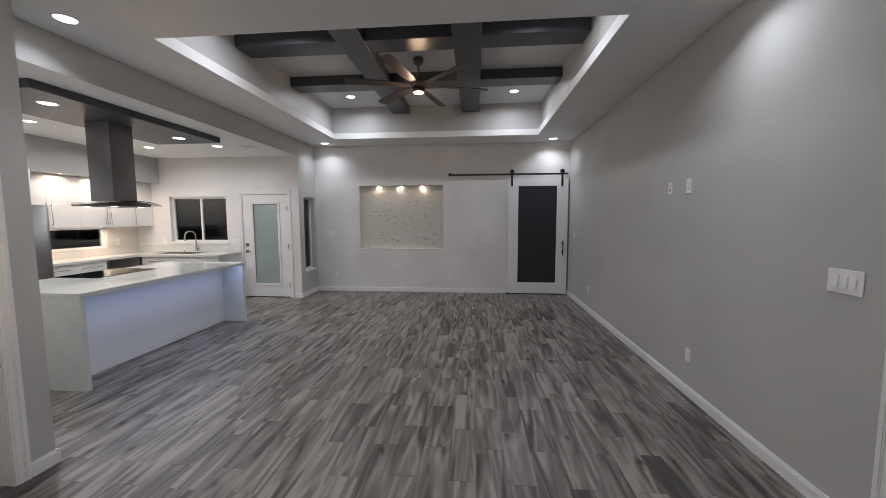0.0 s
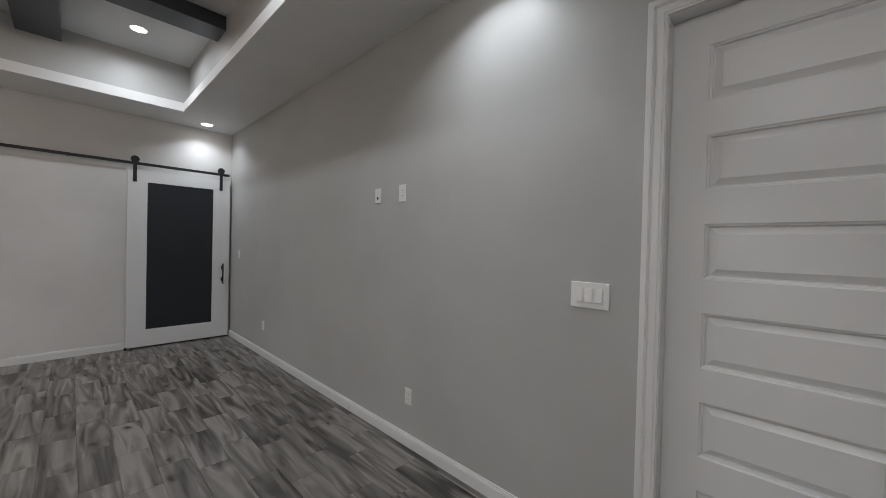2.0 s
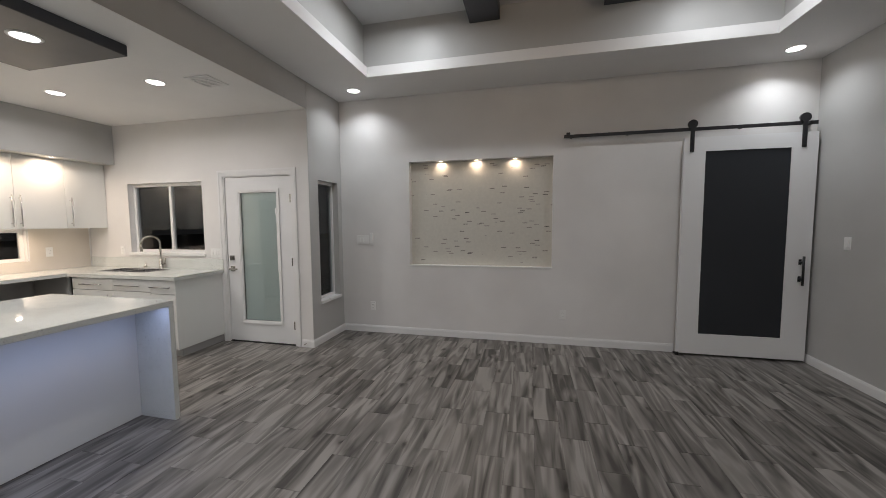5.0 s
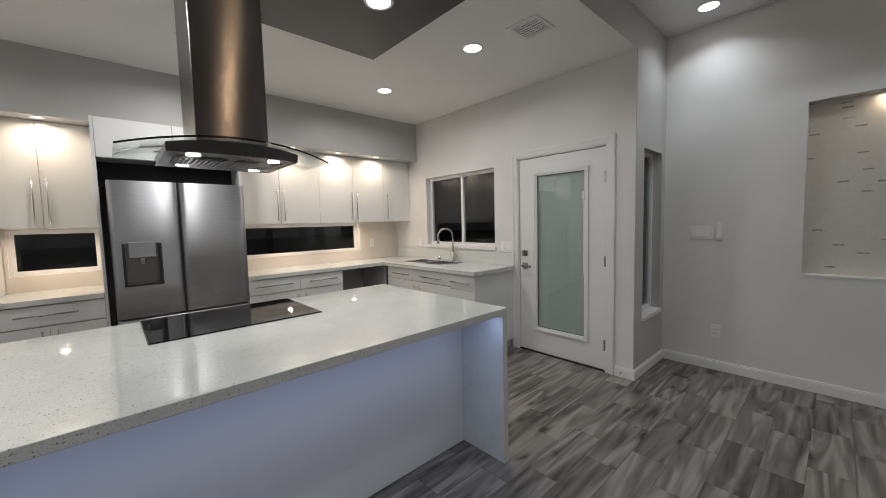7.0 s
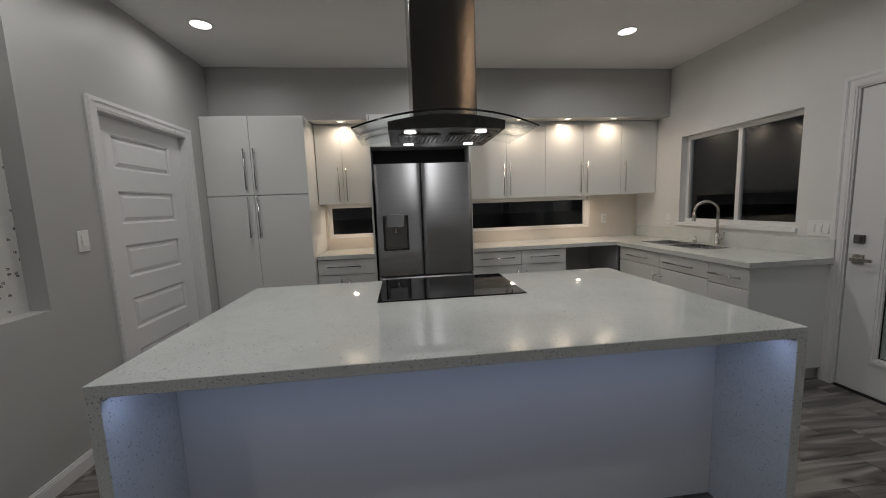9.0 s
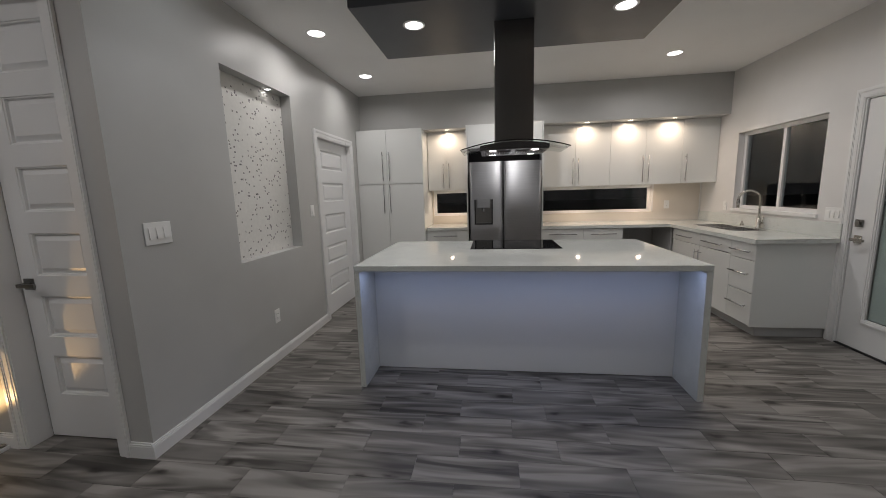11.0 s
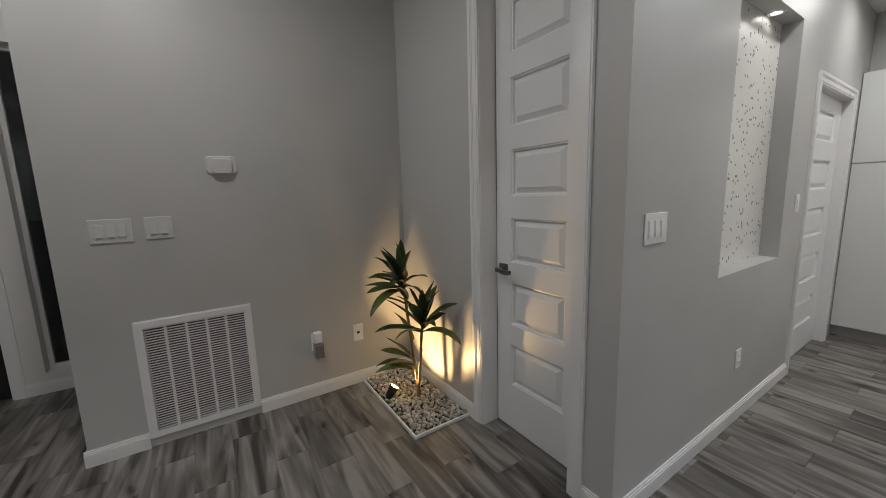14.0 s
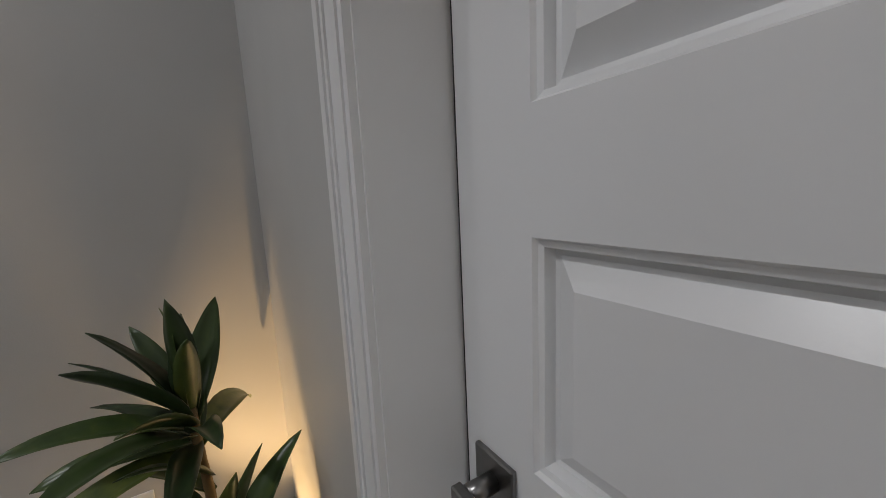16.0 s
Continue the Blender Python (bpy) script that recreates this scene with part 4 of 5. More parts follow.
plate("outlet", (-1.772, YG, 0.40), 180, "white power outlet with a plugged-in device", "outlet", 0.075, 0.125, [("socket", 0, -0.02)])
t = thing("plug_in_device", (-1.772, YG + 0.010, 0.39), "white and grey plug-in device in the outlet", "plug-in device", rz=180)
part("upper_body", boxes((-0.026, 0.026, -0.050, 0.0, 0.012, 0.085), bev=0.006, seg=2), PLASTIC, t)
part("lower_body", boxes((-0.030, 0.030, -0.062, 0.0, -0.095, 0.006), bev=0.004, seg=2), NICKEL, t, "metallic grey lower block")
part("face", boxes((-0.024, 0.024, -0.0645, -0.061, -0.088, -0.004), bev=0.001), DEVICE, t)
plate("light_switch", (-4.56, YW, 1.125), 0, "white triple rocker switch plate beside the back door", "switch", 0.165, 0.118, rockers(3))
plate("outlet", (-6.095, YW, 1.145), 0, WHITE_OUTLET, "outlet", 0.072, 0.118, DUO, "wall outlets")
plate("outlet", (XK + 0.006, 6.515, 1.15), 90, "white power outlet on the backsplash", "outlet", 0.072, 0.118, DUO)
t = thing("thermostat", (-1.319, YG, 1.604), "pale grey rounded wall thermostat on its plate", "thermostat", rz=180)
part("back_plate", rounded(-0.078, 0.078, -0.052, 0.052, -0.010, 0.0, 0.024), PLATE_GREY, t)
part("body", rounded(-0.052, 0.052, -0.050, 0.036, -0.032, -0.009, 0.020), PLATE_GREY, t)

# return air grille
g = thing("return_air_grille", (-1.0875, YG, 0.07), "white slatted metal return air grille", "air grille")
x0, x1, z0, z1 = -1.382, -0.813, 0.054, 0.744
bm = bmesh.new()
grid_wall(bm, [x0, x1], [z0, z1], [(x0 + 0.036, x1 - 0.036, z0 + 0.036, z1 - 0.036)], YG + 0.001, YG + 0.012, (X, Z, Y))
part("frame", bm, TRIM, g)
part("rim", boxes((x0 - 0.006, x1 + 0.006, YG + 0.0005, YG + 0.005, z1 - 0.002, z1 + 0.006), (x0 - 0.006, x0, YG + 0.0005, YG + 0.005, z0, z1 - 0.002), (x1, x1 + 0.006, YG + 0.0005, YG + 0.005, z0, z1 - 0.002)), TRIM, g)
# sheet coloured as the duct's shade, so the slat gaps read dark
part("backing", boxes((-1.354, -0.841, YG - 0.14, YG - 0.13, 0.083, 0.717)), VOID, g)
for k in range(41):
    z = z0 + 0.038 + k * 0.0151
    bm = bmesh.new()
    a = [bm.verts.new(p) for p in ((x0 + 0.034, YG + 0.007, z + 0.0035), (x1 - 0.034, YG + 0.007, z + 0.0035), (x1 - 0.034, YG - 0.004, z), (x0 + 0.034, YG - 0.004, z),
                                   (x0 + 0.034, YG + 0.007, z + 0.0105), (x1 - 0.034, YG + 0.007, z + 0.0105), (x1 - 0.034, YG - 0.004, z + 0.002), (x0 + 0.034, YG - 0.004, z + 0.002))]
    for q in ((0, 1, 2, 3), (4, 5, 6, 7), (0, 1, 5, 4), (1, 2, 6, 5), (2, 3, 7, 6), (3, 0, 4, 7)):
        bm.faces.new([a[i] for i in q])
    part("slat", bm, TRIM, g)
for k in range(1, 5):
    x = x0 + 0.036 + k * (x1 - x0 - 0.072) / 5
    part("divider", boxes((x - 0.007, x + 0.007, YG + 0.0075, YG + 0.0115, z0 + 0.036, z1 - 0.036)), TRIM, g)


# ---- kitchen ----
def bar_handle(parent, p0, p1, out, material=STEEL):
    """A round bar pull on two posts; out: the way it stands off."""
    p0, p1, out = Vector(p0), Vector(p1), Vector(out)
    bm = bmesh.new()
    d = (p1 - p0).normalized()
    tube(bm, p0 + out * 0.034, p1 + out * 0.034, 0.006, n=12)
    for q in (p0 + d * 0.035, p1 - d * 0.035):
        tube(bm, q, q + out * 0.034, 0.005, n=10)
    part("handle", bm, material, parent, "slim steel bar handle")


def front(name, parent, face, u0, u1, z0, z1, along, handle=None):
    """A lacquered front 20 mm thick; along 'y': it looks along +x at x = face; along 'x': it looks along -y at y = face."""
    g = 0.0016
    r = (face - 0.02, face, u0 + g, u1 - g, z0 + g, z1 - g) if along == "y" else (u0 + g, u1 - g, face, face + 0.02, z0 + g, z1 - g)
    f = part(name, boxes(r, bev=0.0012), GLOSS, parent)
    if handle:
        (a, b), (c, e) = handle
        if along == "y":
            bar_handle(f, (face, a, b), (face, c, e), (1, 0, 0))
        else:
            bar_handle(f, (a, face, b), (c, face, e), (0, -1, 0))


out_w = XK + 0.003
c = thing("tall_cabinet", (-6.3, 2.57, 0), "tall gloss white pantry cabinet with four doors", "cabinet")
part("body", boxes((out_w, -5.951, 2.103, 3.035, 0.10, 2.294), bev=0.001), GLOSS, c)
part("toe_kick", boxes((out_w, -6.0, 2.103, 3.03, 0, 0.10)), GAP_GREY, c)
for u0, u1, hy in ((2.103, 2.53, 2.475), (2.53, 3.035, 2.565)):
    front("door", c, -5.93, u0, u1, 1.557, 2.294, "y", ((hy, 1.60), (hy, 1.99)))
    front("door", c, -5.93, u0, u1, 0.105, 1.551, "y", ((hy, 1.15), (hy, 1.54)))

c = thing("wall_cabinet", (-6.5, 3.34, 1.45), "gloss white two-door wall cabinet", "cabinet", "wall cabinets")
part("body", boxes((out_w, -6.351, 3.04, 3.63, 1.45, 2.2945)), GLOSS, c)
front("door", c, -6.33, 3.04, 3.315, 1.447, 2.293, "y", ((3.272, 1.475), (3.272, 1.835)))
front("door", c, -6.33, 3.315, 3.63, 1.447, 2.293, "y", ((3.352, 1.475), (3.352, 1.835)))
for u0, um, u1 in ((4.655, 5.14, 5.604), (5.604, 6.063, 6.528)):
    c = thing("wall_cabinet", (-6.5, (u0 + u1) / 2, 1.45), "gloss white two-door wall cabinet", "cabinet", "wall cabinets")
    part("body", boxes((out_w, -6.351, u0, u1, 1.45, 2.2945)), GLOSS, c)
    front("door", c, -6.33, u0, um, 1.447, 2.293, "y", ((um - 0.037, 1.475), (um - 0.037, 1.835)))
    front("door", c, -6.33, um, u1, 1.447, 2.293, "y", ((um + 0.037, 1.475), (um + 0.037, 1.835)))
c = thing("wall_cabinet", (-6.5, 6.75, 1.45), "gloss white single-door wall cabinet in the corner", "cabinet", "wall cabinets")
part("body", boxes((out_w, -6.351, 6.528, 6.976, 1.45, 2.2945)), GLOSS, c)
front("door", c, -6.33, 6.528, 6.976, 1.447, 2.293, "y", ((6.573, 1.475), (6.573, 1.835)))

c = thing("base_cabinet", (-6.35, 3.34, 0), "gloss white base cabinet with drawer and doors", "cabinet", "base cabinets")
part("body", boxes((out_w, -6.071, 3.04, 3.63, 0.10, 0.878)), GLOSS, c)
part("toe_kick", boxes((out_w, -6.12, 3.04, 3.63, 0, 0.10)), GAP_GREY, c)
front("drawer", c, -6.05, 3.04, 3.63, 0.715, 0.872, "y", ((3.14, 0.80), (3.48, 0.80)))
front("door", c, -6.05, 3.04, 3.315, 0.105, 0.710, "y", ((3.275, 0.40), (3.275, 0.68)))
front("door", c, -6.05, 3.315, 3.63, 0.105, 0.710, "y", ((3.355, 0.40), (3.355, 0.68)))
for u0, u1 in ((4.655, 5.212), (5.212, 5.722)):
    c = thing("base_cabinet", (-6.35, (u0 + u1) / 2, 0), "gloss white base cabinet with drawer above door", "cabinet", "base cabinets")
    part("body", boxes((out_w, -6.071, u0 + 0.001, u1 - 0.001, 0.10, 0.878)), GLOSS, c)
    part("toe_kick", boxes((out_w, -6.12, u0 + 0.001, u1 - 0.001, 0, 0.10)), GAP_GREY, c)
    front("drawer", c, -6.05, u0, u1, 0.720, 0.872, "y", ((u0 + 0.09, 0.80), (u1 - 0.09, 0.80)))
    hy = u1 - 0.05 if u0 < 5 else u0 + 0.05
    front("door", c, -6.05, u0, u1, 0.105, 0.715, "y", ((hy, 0.40), (hy, 0.68)))
single("filler_panel", boxes((out_w + 0.02, -6.06, 6.332, 6.352, 0.0, 0.878), (out_w, out_w + 0.018, 5.724, 6.33, 0.0, 0.878)), GAP_GREY, (-6.35, 6.33, 0), "grey unfinished boards lining the empty dishwasher bay", "panel")

c = thing("base_cabinet", (-5.7, 6.65, 0), "gloss white corner base cabinet with drawer", "cabinet", "base cabinets")
part("body", boxes((-6.00, -5.372, 6.352, 6.976, 0.10, 0.878)), GLOSS, c)
part("toe_kick", boxes((-6.00, -5.372, 6.40, 6.976, 0, 0.10)), GAP_GREY, c)
front("drawer", c, 6.33, -6.00, -5.37, 0.735, 0.872, "x", ((-5.84, 0.80), (-5.51, 0.80)))
front("door", c, 6.33, -6.00, -5.37, 0.105, 0.730, "x", ((-5.41, 0.42), (-5.41, 0.69)))
c = thing("base_cabinet", (-5.1, 6.65, 0), "gloss white sink base cabinet with drawer front", "cabinet", "base cabinets")
part("body", boxes((-5.37, -4.819, 6.352, 6.976, 0.10, 0.72)), GLOSS, c)
part("toe_kick", boxes((-5.37, -4.819, 6.40, 6.976, 0, 0.10)), GAP_GREY, c)
front("drawer", c, 6.33, -5.37, -4.818, 0.735, 0.872, "x", ((-5.29, 0.80), (-4.94, 0.80)))
front("door", c, 6.33, -5.37, -4.818, 0.105, 0.730, "x", ((-5.33, 0.42), (-5.33, 0.69)))
c = thing("base_cabinet", (-4.64, 6.65, 0), "gloss white three-drawer base cabinet at the end", "cabinet", "base cabinets")
part("body", boxes((-4.818, -4.49, 6.352, 6.976, 0.10, 0.878)), GLOSS, c)
part("toe_kick", boxes((-4.818, -4.50, 6.40, 6.976, 0, 0.10)), GAP_GREY, c)
part("end_panel", boxes((-4.489, -4.470, 6.332, 6.976, 0.095, 0.878), bev=0.001), GLOSS, c)
for z0, z1 in ((0.720, 0.872), (0.415, 0.715), (0.105, 0.410)):
    zh = (z0 + z1) / 2 if z1 > 0.8 else z1 - 0.13
    front("drawer", c, 6.33, -4.818, -4.472, z0, z1, "x", ((-4.79, zh), (-4.51, zh)))

# worktops
t = thing("worktop", (-6.0, 6.6, 0.88), "white sparkle quartz L-shaped worktop with upstand", "worktop")
bm = bmesh.new()
grid_wall(bm, [out_w, -6.03, -4.446], [4.652, 6.30, 6.977], [(-6.03, 0, 0, 6.30), (-5.93, -5.13, 6.52, 6.87)], 0.88, 0.92, (X, Y, Z))
part("slab", bm, QUARTZ, t)
part("upstand", boxes((out_w + 0.017, -4.446, 6.958, 6.9775, 0.9205, 1.05), bev=0.001), QUARTZ, t)
t = single("worktop", boxes((out_w, -6.03, 3.04, 3.63, 0.88, 0.92), bev=0.001), QUARTZ, (-6.35, 3.34, 0.88), "short white quartz worktop beside the fridge", "worktop")
bm = bmesh.new()
grid_wall(bm, [4.66, 6.956], [0.921, 1.449], [(4.0, 6.33, 1.05, 1.6)], XK + 0.001, XK + 0.005, (Y, Z, X))
structure("backsplash_long", bm, BACKSPLASH, "glossy cream backsplash under the wall cabinets", "backsplash")
bm = bmesh.new()
grid_wall(bm, [3.04, 3.63], [0.921, 1.449], [(3.06, 3.63, 1.05, 1.6)], XK + 0.001, XK + 0.005, (Y, Z, X))
structure("backsplash_short", bm, BACKSPLASH, "glossy cream backsplash beside the fridge", "backsplash")

# sink and tap
s = thing("sink", (-5.53, 6.70, 0.72), "double-bowl stainless undermount sink", "sink")
for a, b in ((-5.925, -5.545), (-5.515, -5.135)):
    bm = bmesh.new()
    grid_wall(bm, [a, b], [6.525, 6.865], [(a + 0.012, b - 0.012, 6.537, 6.853)], 0.735, 0.9195, (X, Y, Z))
    box(bm, a, b, 6.525, 6.865, 0.725, 0.735)
    bw = part("bowl", bm, STEEL, s)
    bm = bmesh.new()
    lathe(bm, ((a + b) / 2, 6.69, 0.735), [(0.04, 0), (0.045, 0.002), (0.03, 0.003)], 20)
    part("drain", bm, NICKEL, bw)
part("divider", boxes((-5.545, -5.515, 6.525, 6.865, 0.85, 0.912), bev=0.003), STEEL, s)
f = thing("kitchen_tap", (-5.37, 6.915, 0.92), "brushed nickel pull-down kitchen tap", "tap")
bm = bmesh.new()
lathe(bm, (-5.37, 6.915, 0), [(0.028, 0.9205), (0.028, 0.93), (0.022, 0.935), (0.022, 1.03), (0.016, 1.04)], 20)
part("body", bm, NICKEL, f)
bm = bmesh.new()
arc = [(-5.37, 6.915, 1.03), (-5.37, 6.915, 1.20)] + [(-5.37 - 0.045 * (1 - math.cos(a)), 6.915 - 0.085 * (1 - math.cos(a)), 1.24 + 0.10 * math.sin(a)) for a in (math.pi * k / 12 for k in range(13))]
pipe(bm, arc, 0.012)
part("spout", bm, NICKEL, f)
bm = bmesh.new()
e = arc[-1]
pipe(bm, [e, (e[0], e[1], e[2] - 0.03), (e[0], e[1], e[2] - 0.09)], [0.014, 0.018, 0.016])
part("spray_head", bm, NICKEL, f)
bm = bmesh.new()
tube(bm, (-5.35, 6.915, 0.985), (-5.315, 6.915, 0.985), 0.016)
pipe(bm, [(-5.31, 6.915, 0.985), (-5.29, 6.90, 1.0), (-5.27, 6.89, 1.05)], 0.006)
part("lever", bm, NICKEL, f)
bm = bmesh.new()
lathe(bm, (-5.62, 6.905, 0), [(0.018, 0.9205), (0.018, 0.955), (0.008, 0.96), (0.008, 0.985)], 16)
single("soap_pump", bm, NICKEL, (-5.62, 6.905, 0.92), "small nickel soap dispenser by the sink", "soap dispenser")

# fridge and its surround
s = thing("fridge_surround", (-6.3, 4.14, 0), "gloss white tall side panels and cabinet round the fridge", "cabinet")
part("side_panel", boxes((out_w, -5.91, 3.634, 3.654, 0, 2.294), bev=0.001), GLOSS, s)
part("side_panel", boxes((out_w, -5.91, 4.632, 4.652, 0, 2.294), bev=0.001), GLOSS, s)
part("cabinet_body", boxes((out_w, -5.932, 3.655, 4.631, 1.985, 2.293)), GLOSS, s)
front("door", s, -5.91, 3.655, 4.143, 1.985, 2.293, "y")
front("door", s, -5.91, 4.143, 4.631, 1.985, 2.293, "y")
# near-black sheet puts the darkness of the recess above the fridge into colour
part("recess_dark", boxes((-6.20, -6.18, 3.655, 4.631, 1.78, 2.005)), NEAR_BLACK, s)

r = thing("fridge", (-6.1, 4.14, 0), "dark stainless French-door fridge with dispenser", "fridge")
part("body", boxes((-6.60, -5.66, 3.70, 4.58, 0.03, 1.765), bev=0.006), NEAR_BLACK, r)


def fridge_front(name, y0, y1, z0, z1, hole=None):
    """A steel front, gently bowed."""
    bm = bmesh.new()
    n = 14
    ys = sorted({y0 + (y1 - y0) * k / n for k in range(n + 1)} | ({hole[0], hole[1]} if hole else set()))
    zs = [z0, z1] if not hole else [z0, hole[2], hole[3], z1]
    mid, half = (y0 + y1) / 2, (y1 - y0) / 2
    fx = lambda y: -5.588 - 0.016 * abs((y - mid) / half) ** 4
    gv = {(y, z): bm.verts.new((fx(y), y, z)) for y in ys for z in zs}
    for a, b in zip(ys, ys[1:]):
        for c, e in zip(zs, zs[1:]):
            if hole and a >= hole[0] and b <= hole[1] and c == hole[2]:
                continue
            bm.faces.new((gv[a, c], gv[b, c], gv[b, e], gv[a, e])).smooth = True
    back = [bm.verts.new(p) for p in ((-5.655, y0, z0), (-5.655, y1, z0), (-5.655, y1, z1), (-5.655, y0, z1))]
    bm.faces.new(back)
    lo, hi = [gv[y, z0] for y in ys], [gv[y, z1] for y in ys]
    bm.faces.new(lo + [back[1], back[0]])
    bm.faces.new(hi + [back[2], back[3]])
    bm.faces.new([gv[y0, z] for z in zs] + [back[3], back[0]])
    bm.faces.new([gv[y1, z] for z in zs] + [back[2], back[1]])
    return part(name, bm, FRIDGE_STEEL, r)


H = (3.752, 3.985, 0.995, 1.315)
dl = fridge_front("door", 3.695, 4.108, 0.755, 1.782, H)
dr = fridge_front("door", 4.124, 4.585, 0.755, 1.782)
fridge_front("freezer_drawer", 3.695, 4.585, 0.405, 0.740)
fridge_front("freezer_drawer", 3.695, 4.585, 0.06, 0.392)
bm = bmesh.new()
grid_wall(bm, [H[0], H[1]], [H[2], H[3]], [(H[0] + 0.016, H[1] - 0.016, H[2] + 0.014, H[3])], -5.640, -5.586, (Y, Z, X))
dp = part("dispenser", bm, NEAR_BLACK, dl, "dark recessed water dispenser")
part("recess", boxes((-5.642, -5.634, H[0] + 0.016, H[1] - 0.016, H[2] + 0.014, H[3])), DARK_NICKEL, dp)
part("control", boxes((-5.634, -5.582, H[0] + 0.036, H[1] - 0.036, H[3] - 0.105, H[3] + 0.012), bev=0.003), FRIDGE_STEEL, dp)
part("nozzle", boxes((-5.63, -5.600, 3.853, 3.884, 1.155, 1.21), bev=0.004), STEEL, dp)
part("tray", boxes((-5.634, -5.596, H[0] + 0.018, H[1] - 0.018, H[2] + 0.015, H[2] + 0.022)), DARK_NICKEL, dp)
part("badge", boxes((-5.6045, -5.5995, 4.475, 4.565, 1.742, 1.748)), STEEL, dr, "small steel badge bar")
part("centre_seal", boxes((-5.66, -5.61, 4.1085, 4.1235, 0.76, 1.775)), RUBBER, r)

# island
i = thing("kitchen_island", (-3.95, 4.17, 0), "white quartz waterfall island lit blue under its overhang", "kitchen island")
IX0, IX1, IY0, IY1 = -4.582, -3.312, 2.998, 5.342
part("worktop", boxes((IX0, IX1, IY0, IY1, 0.881, 0.92), bev=0.002), QUARTZ, i)
part("waterfall_leg", boxes((IX0, IX1, IY0, IY0 + 0.04, 0.0, 0.8805), bev=0.0015), QUARTZ, i)
part("waterfall_leg", boxes((IX0, IX1, IY1 - 0.04, IY1, 0.0, 0.8805), bev=0.0015), QUARTZ, i)
part("front_panel", boxes((-3.665, -3.64, IY0 + 0.041, IY1 - 0.041, 0.004, 0.880), bev=0.001), GLOSS, i, "plain white panel under the overhang")
part("cabinet_body", boxes((IX0 + 0.03, -3.67, IY0 + 0.052, IY1 - 0.052, 0.10, 0.879)), GLOSS, i)
part("led_strip", boxes((-3.362, -3.352, IY0 + 0.06, IY1 - 0.06, 0.875, 0.8805)), LED_BLUE, i, "blue-white LED strip")
part("corner_fillet", boxes((IX1 - 0.09, IX1 - 0.004, IY1 - 0.052, IY1 - 0.0405, 0.869, 0.8803), bev=0.004), QUARTZ, i)
part("corner_fillet", boxes((IX1 - 0.09, IX1 - 0.004, IY0 + 0.0405, IY0 + 0.052, 0.869, 0.8803), bev=0.004), QUARTZ, i)
area_lamp("island_strip_lamp", pose(-3.357, 4.17, 0.871, 0, 0, 90), P_STRIP, BLUE, 2.2, 0.012)
c = thing("cooktop", (-4.31, 4.17, 0.92), "black glass induction cooktop set on the island", "cooktop")
part("edge_trim", boxes((-4.584, -4.027, 3.782, 4.563, 0.9203, 0.9222), bev=0.0006), NEAR_BLACK, c, "thin black seal")
part("glass_top", boxes((-4.585 + 0.004, -4.03, 3.785, 4.56, 0.9224, 0.926), bev=0.0015), BLACK_GLASS, c)

# range hood
HX, HY = -4.13, 4.155
h = thing("range_hood", (HX, HY, 1.74), "dark stainless island hood with curved glass canopy", "range hood")
bm = boxes((HX - 0.14, HX + 0.15, 4.000, 4.306, 1.80, 2.7195), bev=0.003)
bmesh.ops.rotate(bm, cent=(HX, 4.153, 0), matrix=Matrix.Rotation(radians(1.0), 3, "Z"), verts=bm.verts)
part("chimney", bm, CHIMNEY_STEEL, h)


def arch(y):
    """Height of the glass over its length."""
    return 1.745 + 0.05 * (1 - ((y - HY) / 0.43) ** 2)


bm = bmesh.new()
n = 24
rows = []
for k in range(n + 1):
    y = HY - 0.43 + 0.86 * k / n
    q = abs((y - HY) / 0.43)
    xf, xb = -3.80 - 0.11 * q ** 2, -4.42 + 0.03 * q ** 2
    rows.append([bm.verts.new((xf, y, arch(y))), bm.verts.new((xb, y, arch(y))), bm.verts.new((xb, y, arch(y) + 0.006)), bm.verts.new((xf, y, arch(y) + 0.006))])
for a, b in zip(rows, rows[1:]):
    for k in range(4):
        f = bm.faces.new((a[k], a[(k + 1) % 4], b[(k + 1) % 4], b[k]))
        f.smooth = k in (0, 2)
bm.faces.new(rows[0])
bm.faces.new(rows[-1][::-1])
gl = part("glass_canopy", bm, GLASS, h, "clear curved glass")
gl.visible_shadow = False
bm = bmesh.new()
for a, b in zip(rows_y := [HY - 0.43 + 0.86 * k / n for k in range(n + 1)], rows_y[1:]):
    qa, qb = abs((a - HY) / 0.43), abs((b - HY) / 0.43)
    xa, xb = -3.80 - 0.11 * qa ** 2, -3.80 - 0.11 * qb ** 2
    v = [bm.verts.new(p) for p in ((xa, a, arch(a) - 0.001), (xb, b, arch(b) - 0.001), (xb, b, arch(b) + 0.007), (xa, a, arch(a) + 0.007),
                                   (xa + 0.003, a, arch(a) - 0.001), (xb + 0.003, b, arch(b) - 0.001), (xb + 0.003, b, arch(b) + 0.007), (xa + 0.003, a, arch(a) + 0.007))]
    for f in ((0, 1, 2, 3), (4, 5, 6, 7), (0, 1, 5, 4), (3, 2, 6, 7)):
        bm.faces.new([v[k] for k in f])
part("glass_edge", bm, BLACK_GLASS, gl, "dark polished glass edge")
bm = bmesh.new()
ys = [3.885 + 0.54 * k / 16 for k in range(17)]
rows = []
for y in ys:
    q = abs((y - HY) / 0.27)
    xf = -3.86 - 0.05 * q ** 2
    rows.append([bm.verts.new(p) for p in ((xf - 0.015, y, 1.738), (-4.39, y, 1.738), (-4.39, y, arch(y) - 0.001), (xf, y, arch(y) - 0.001))])
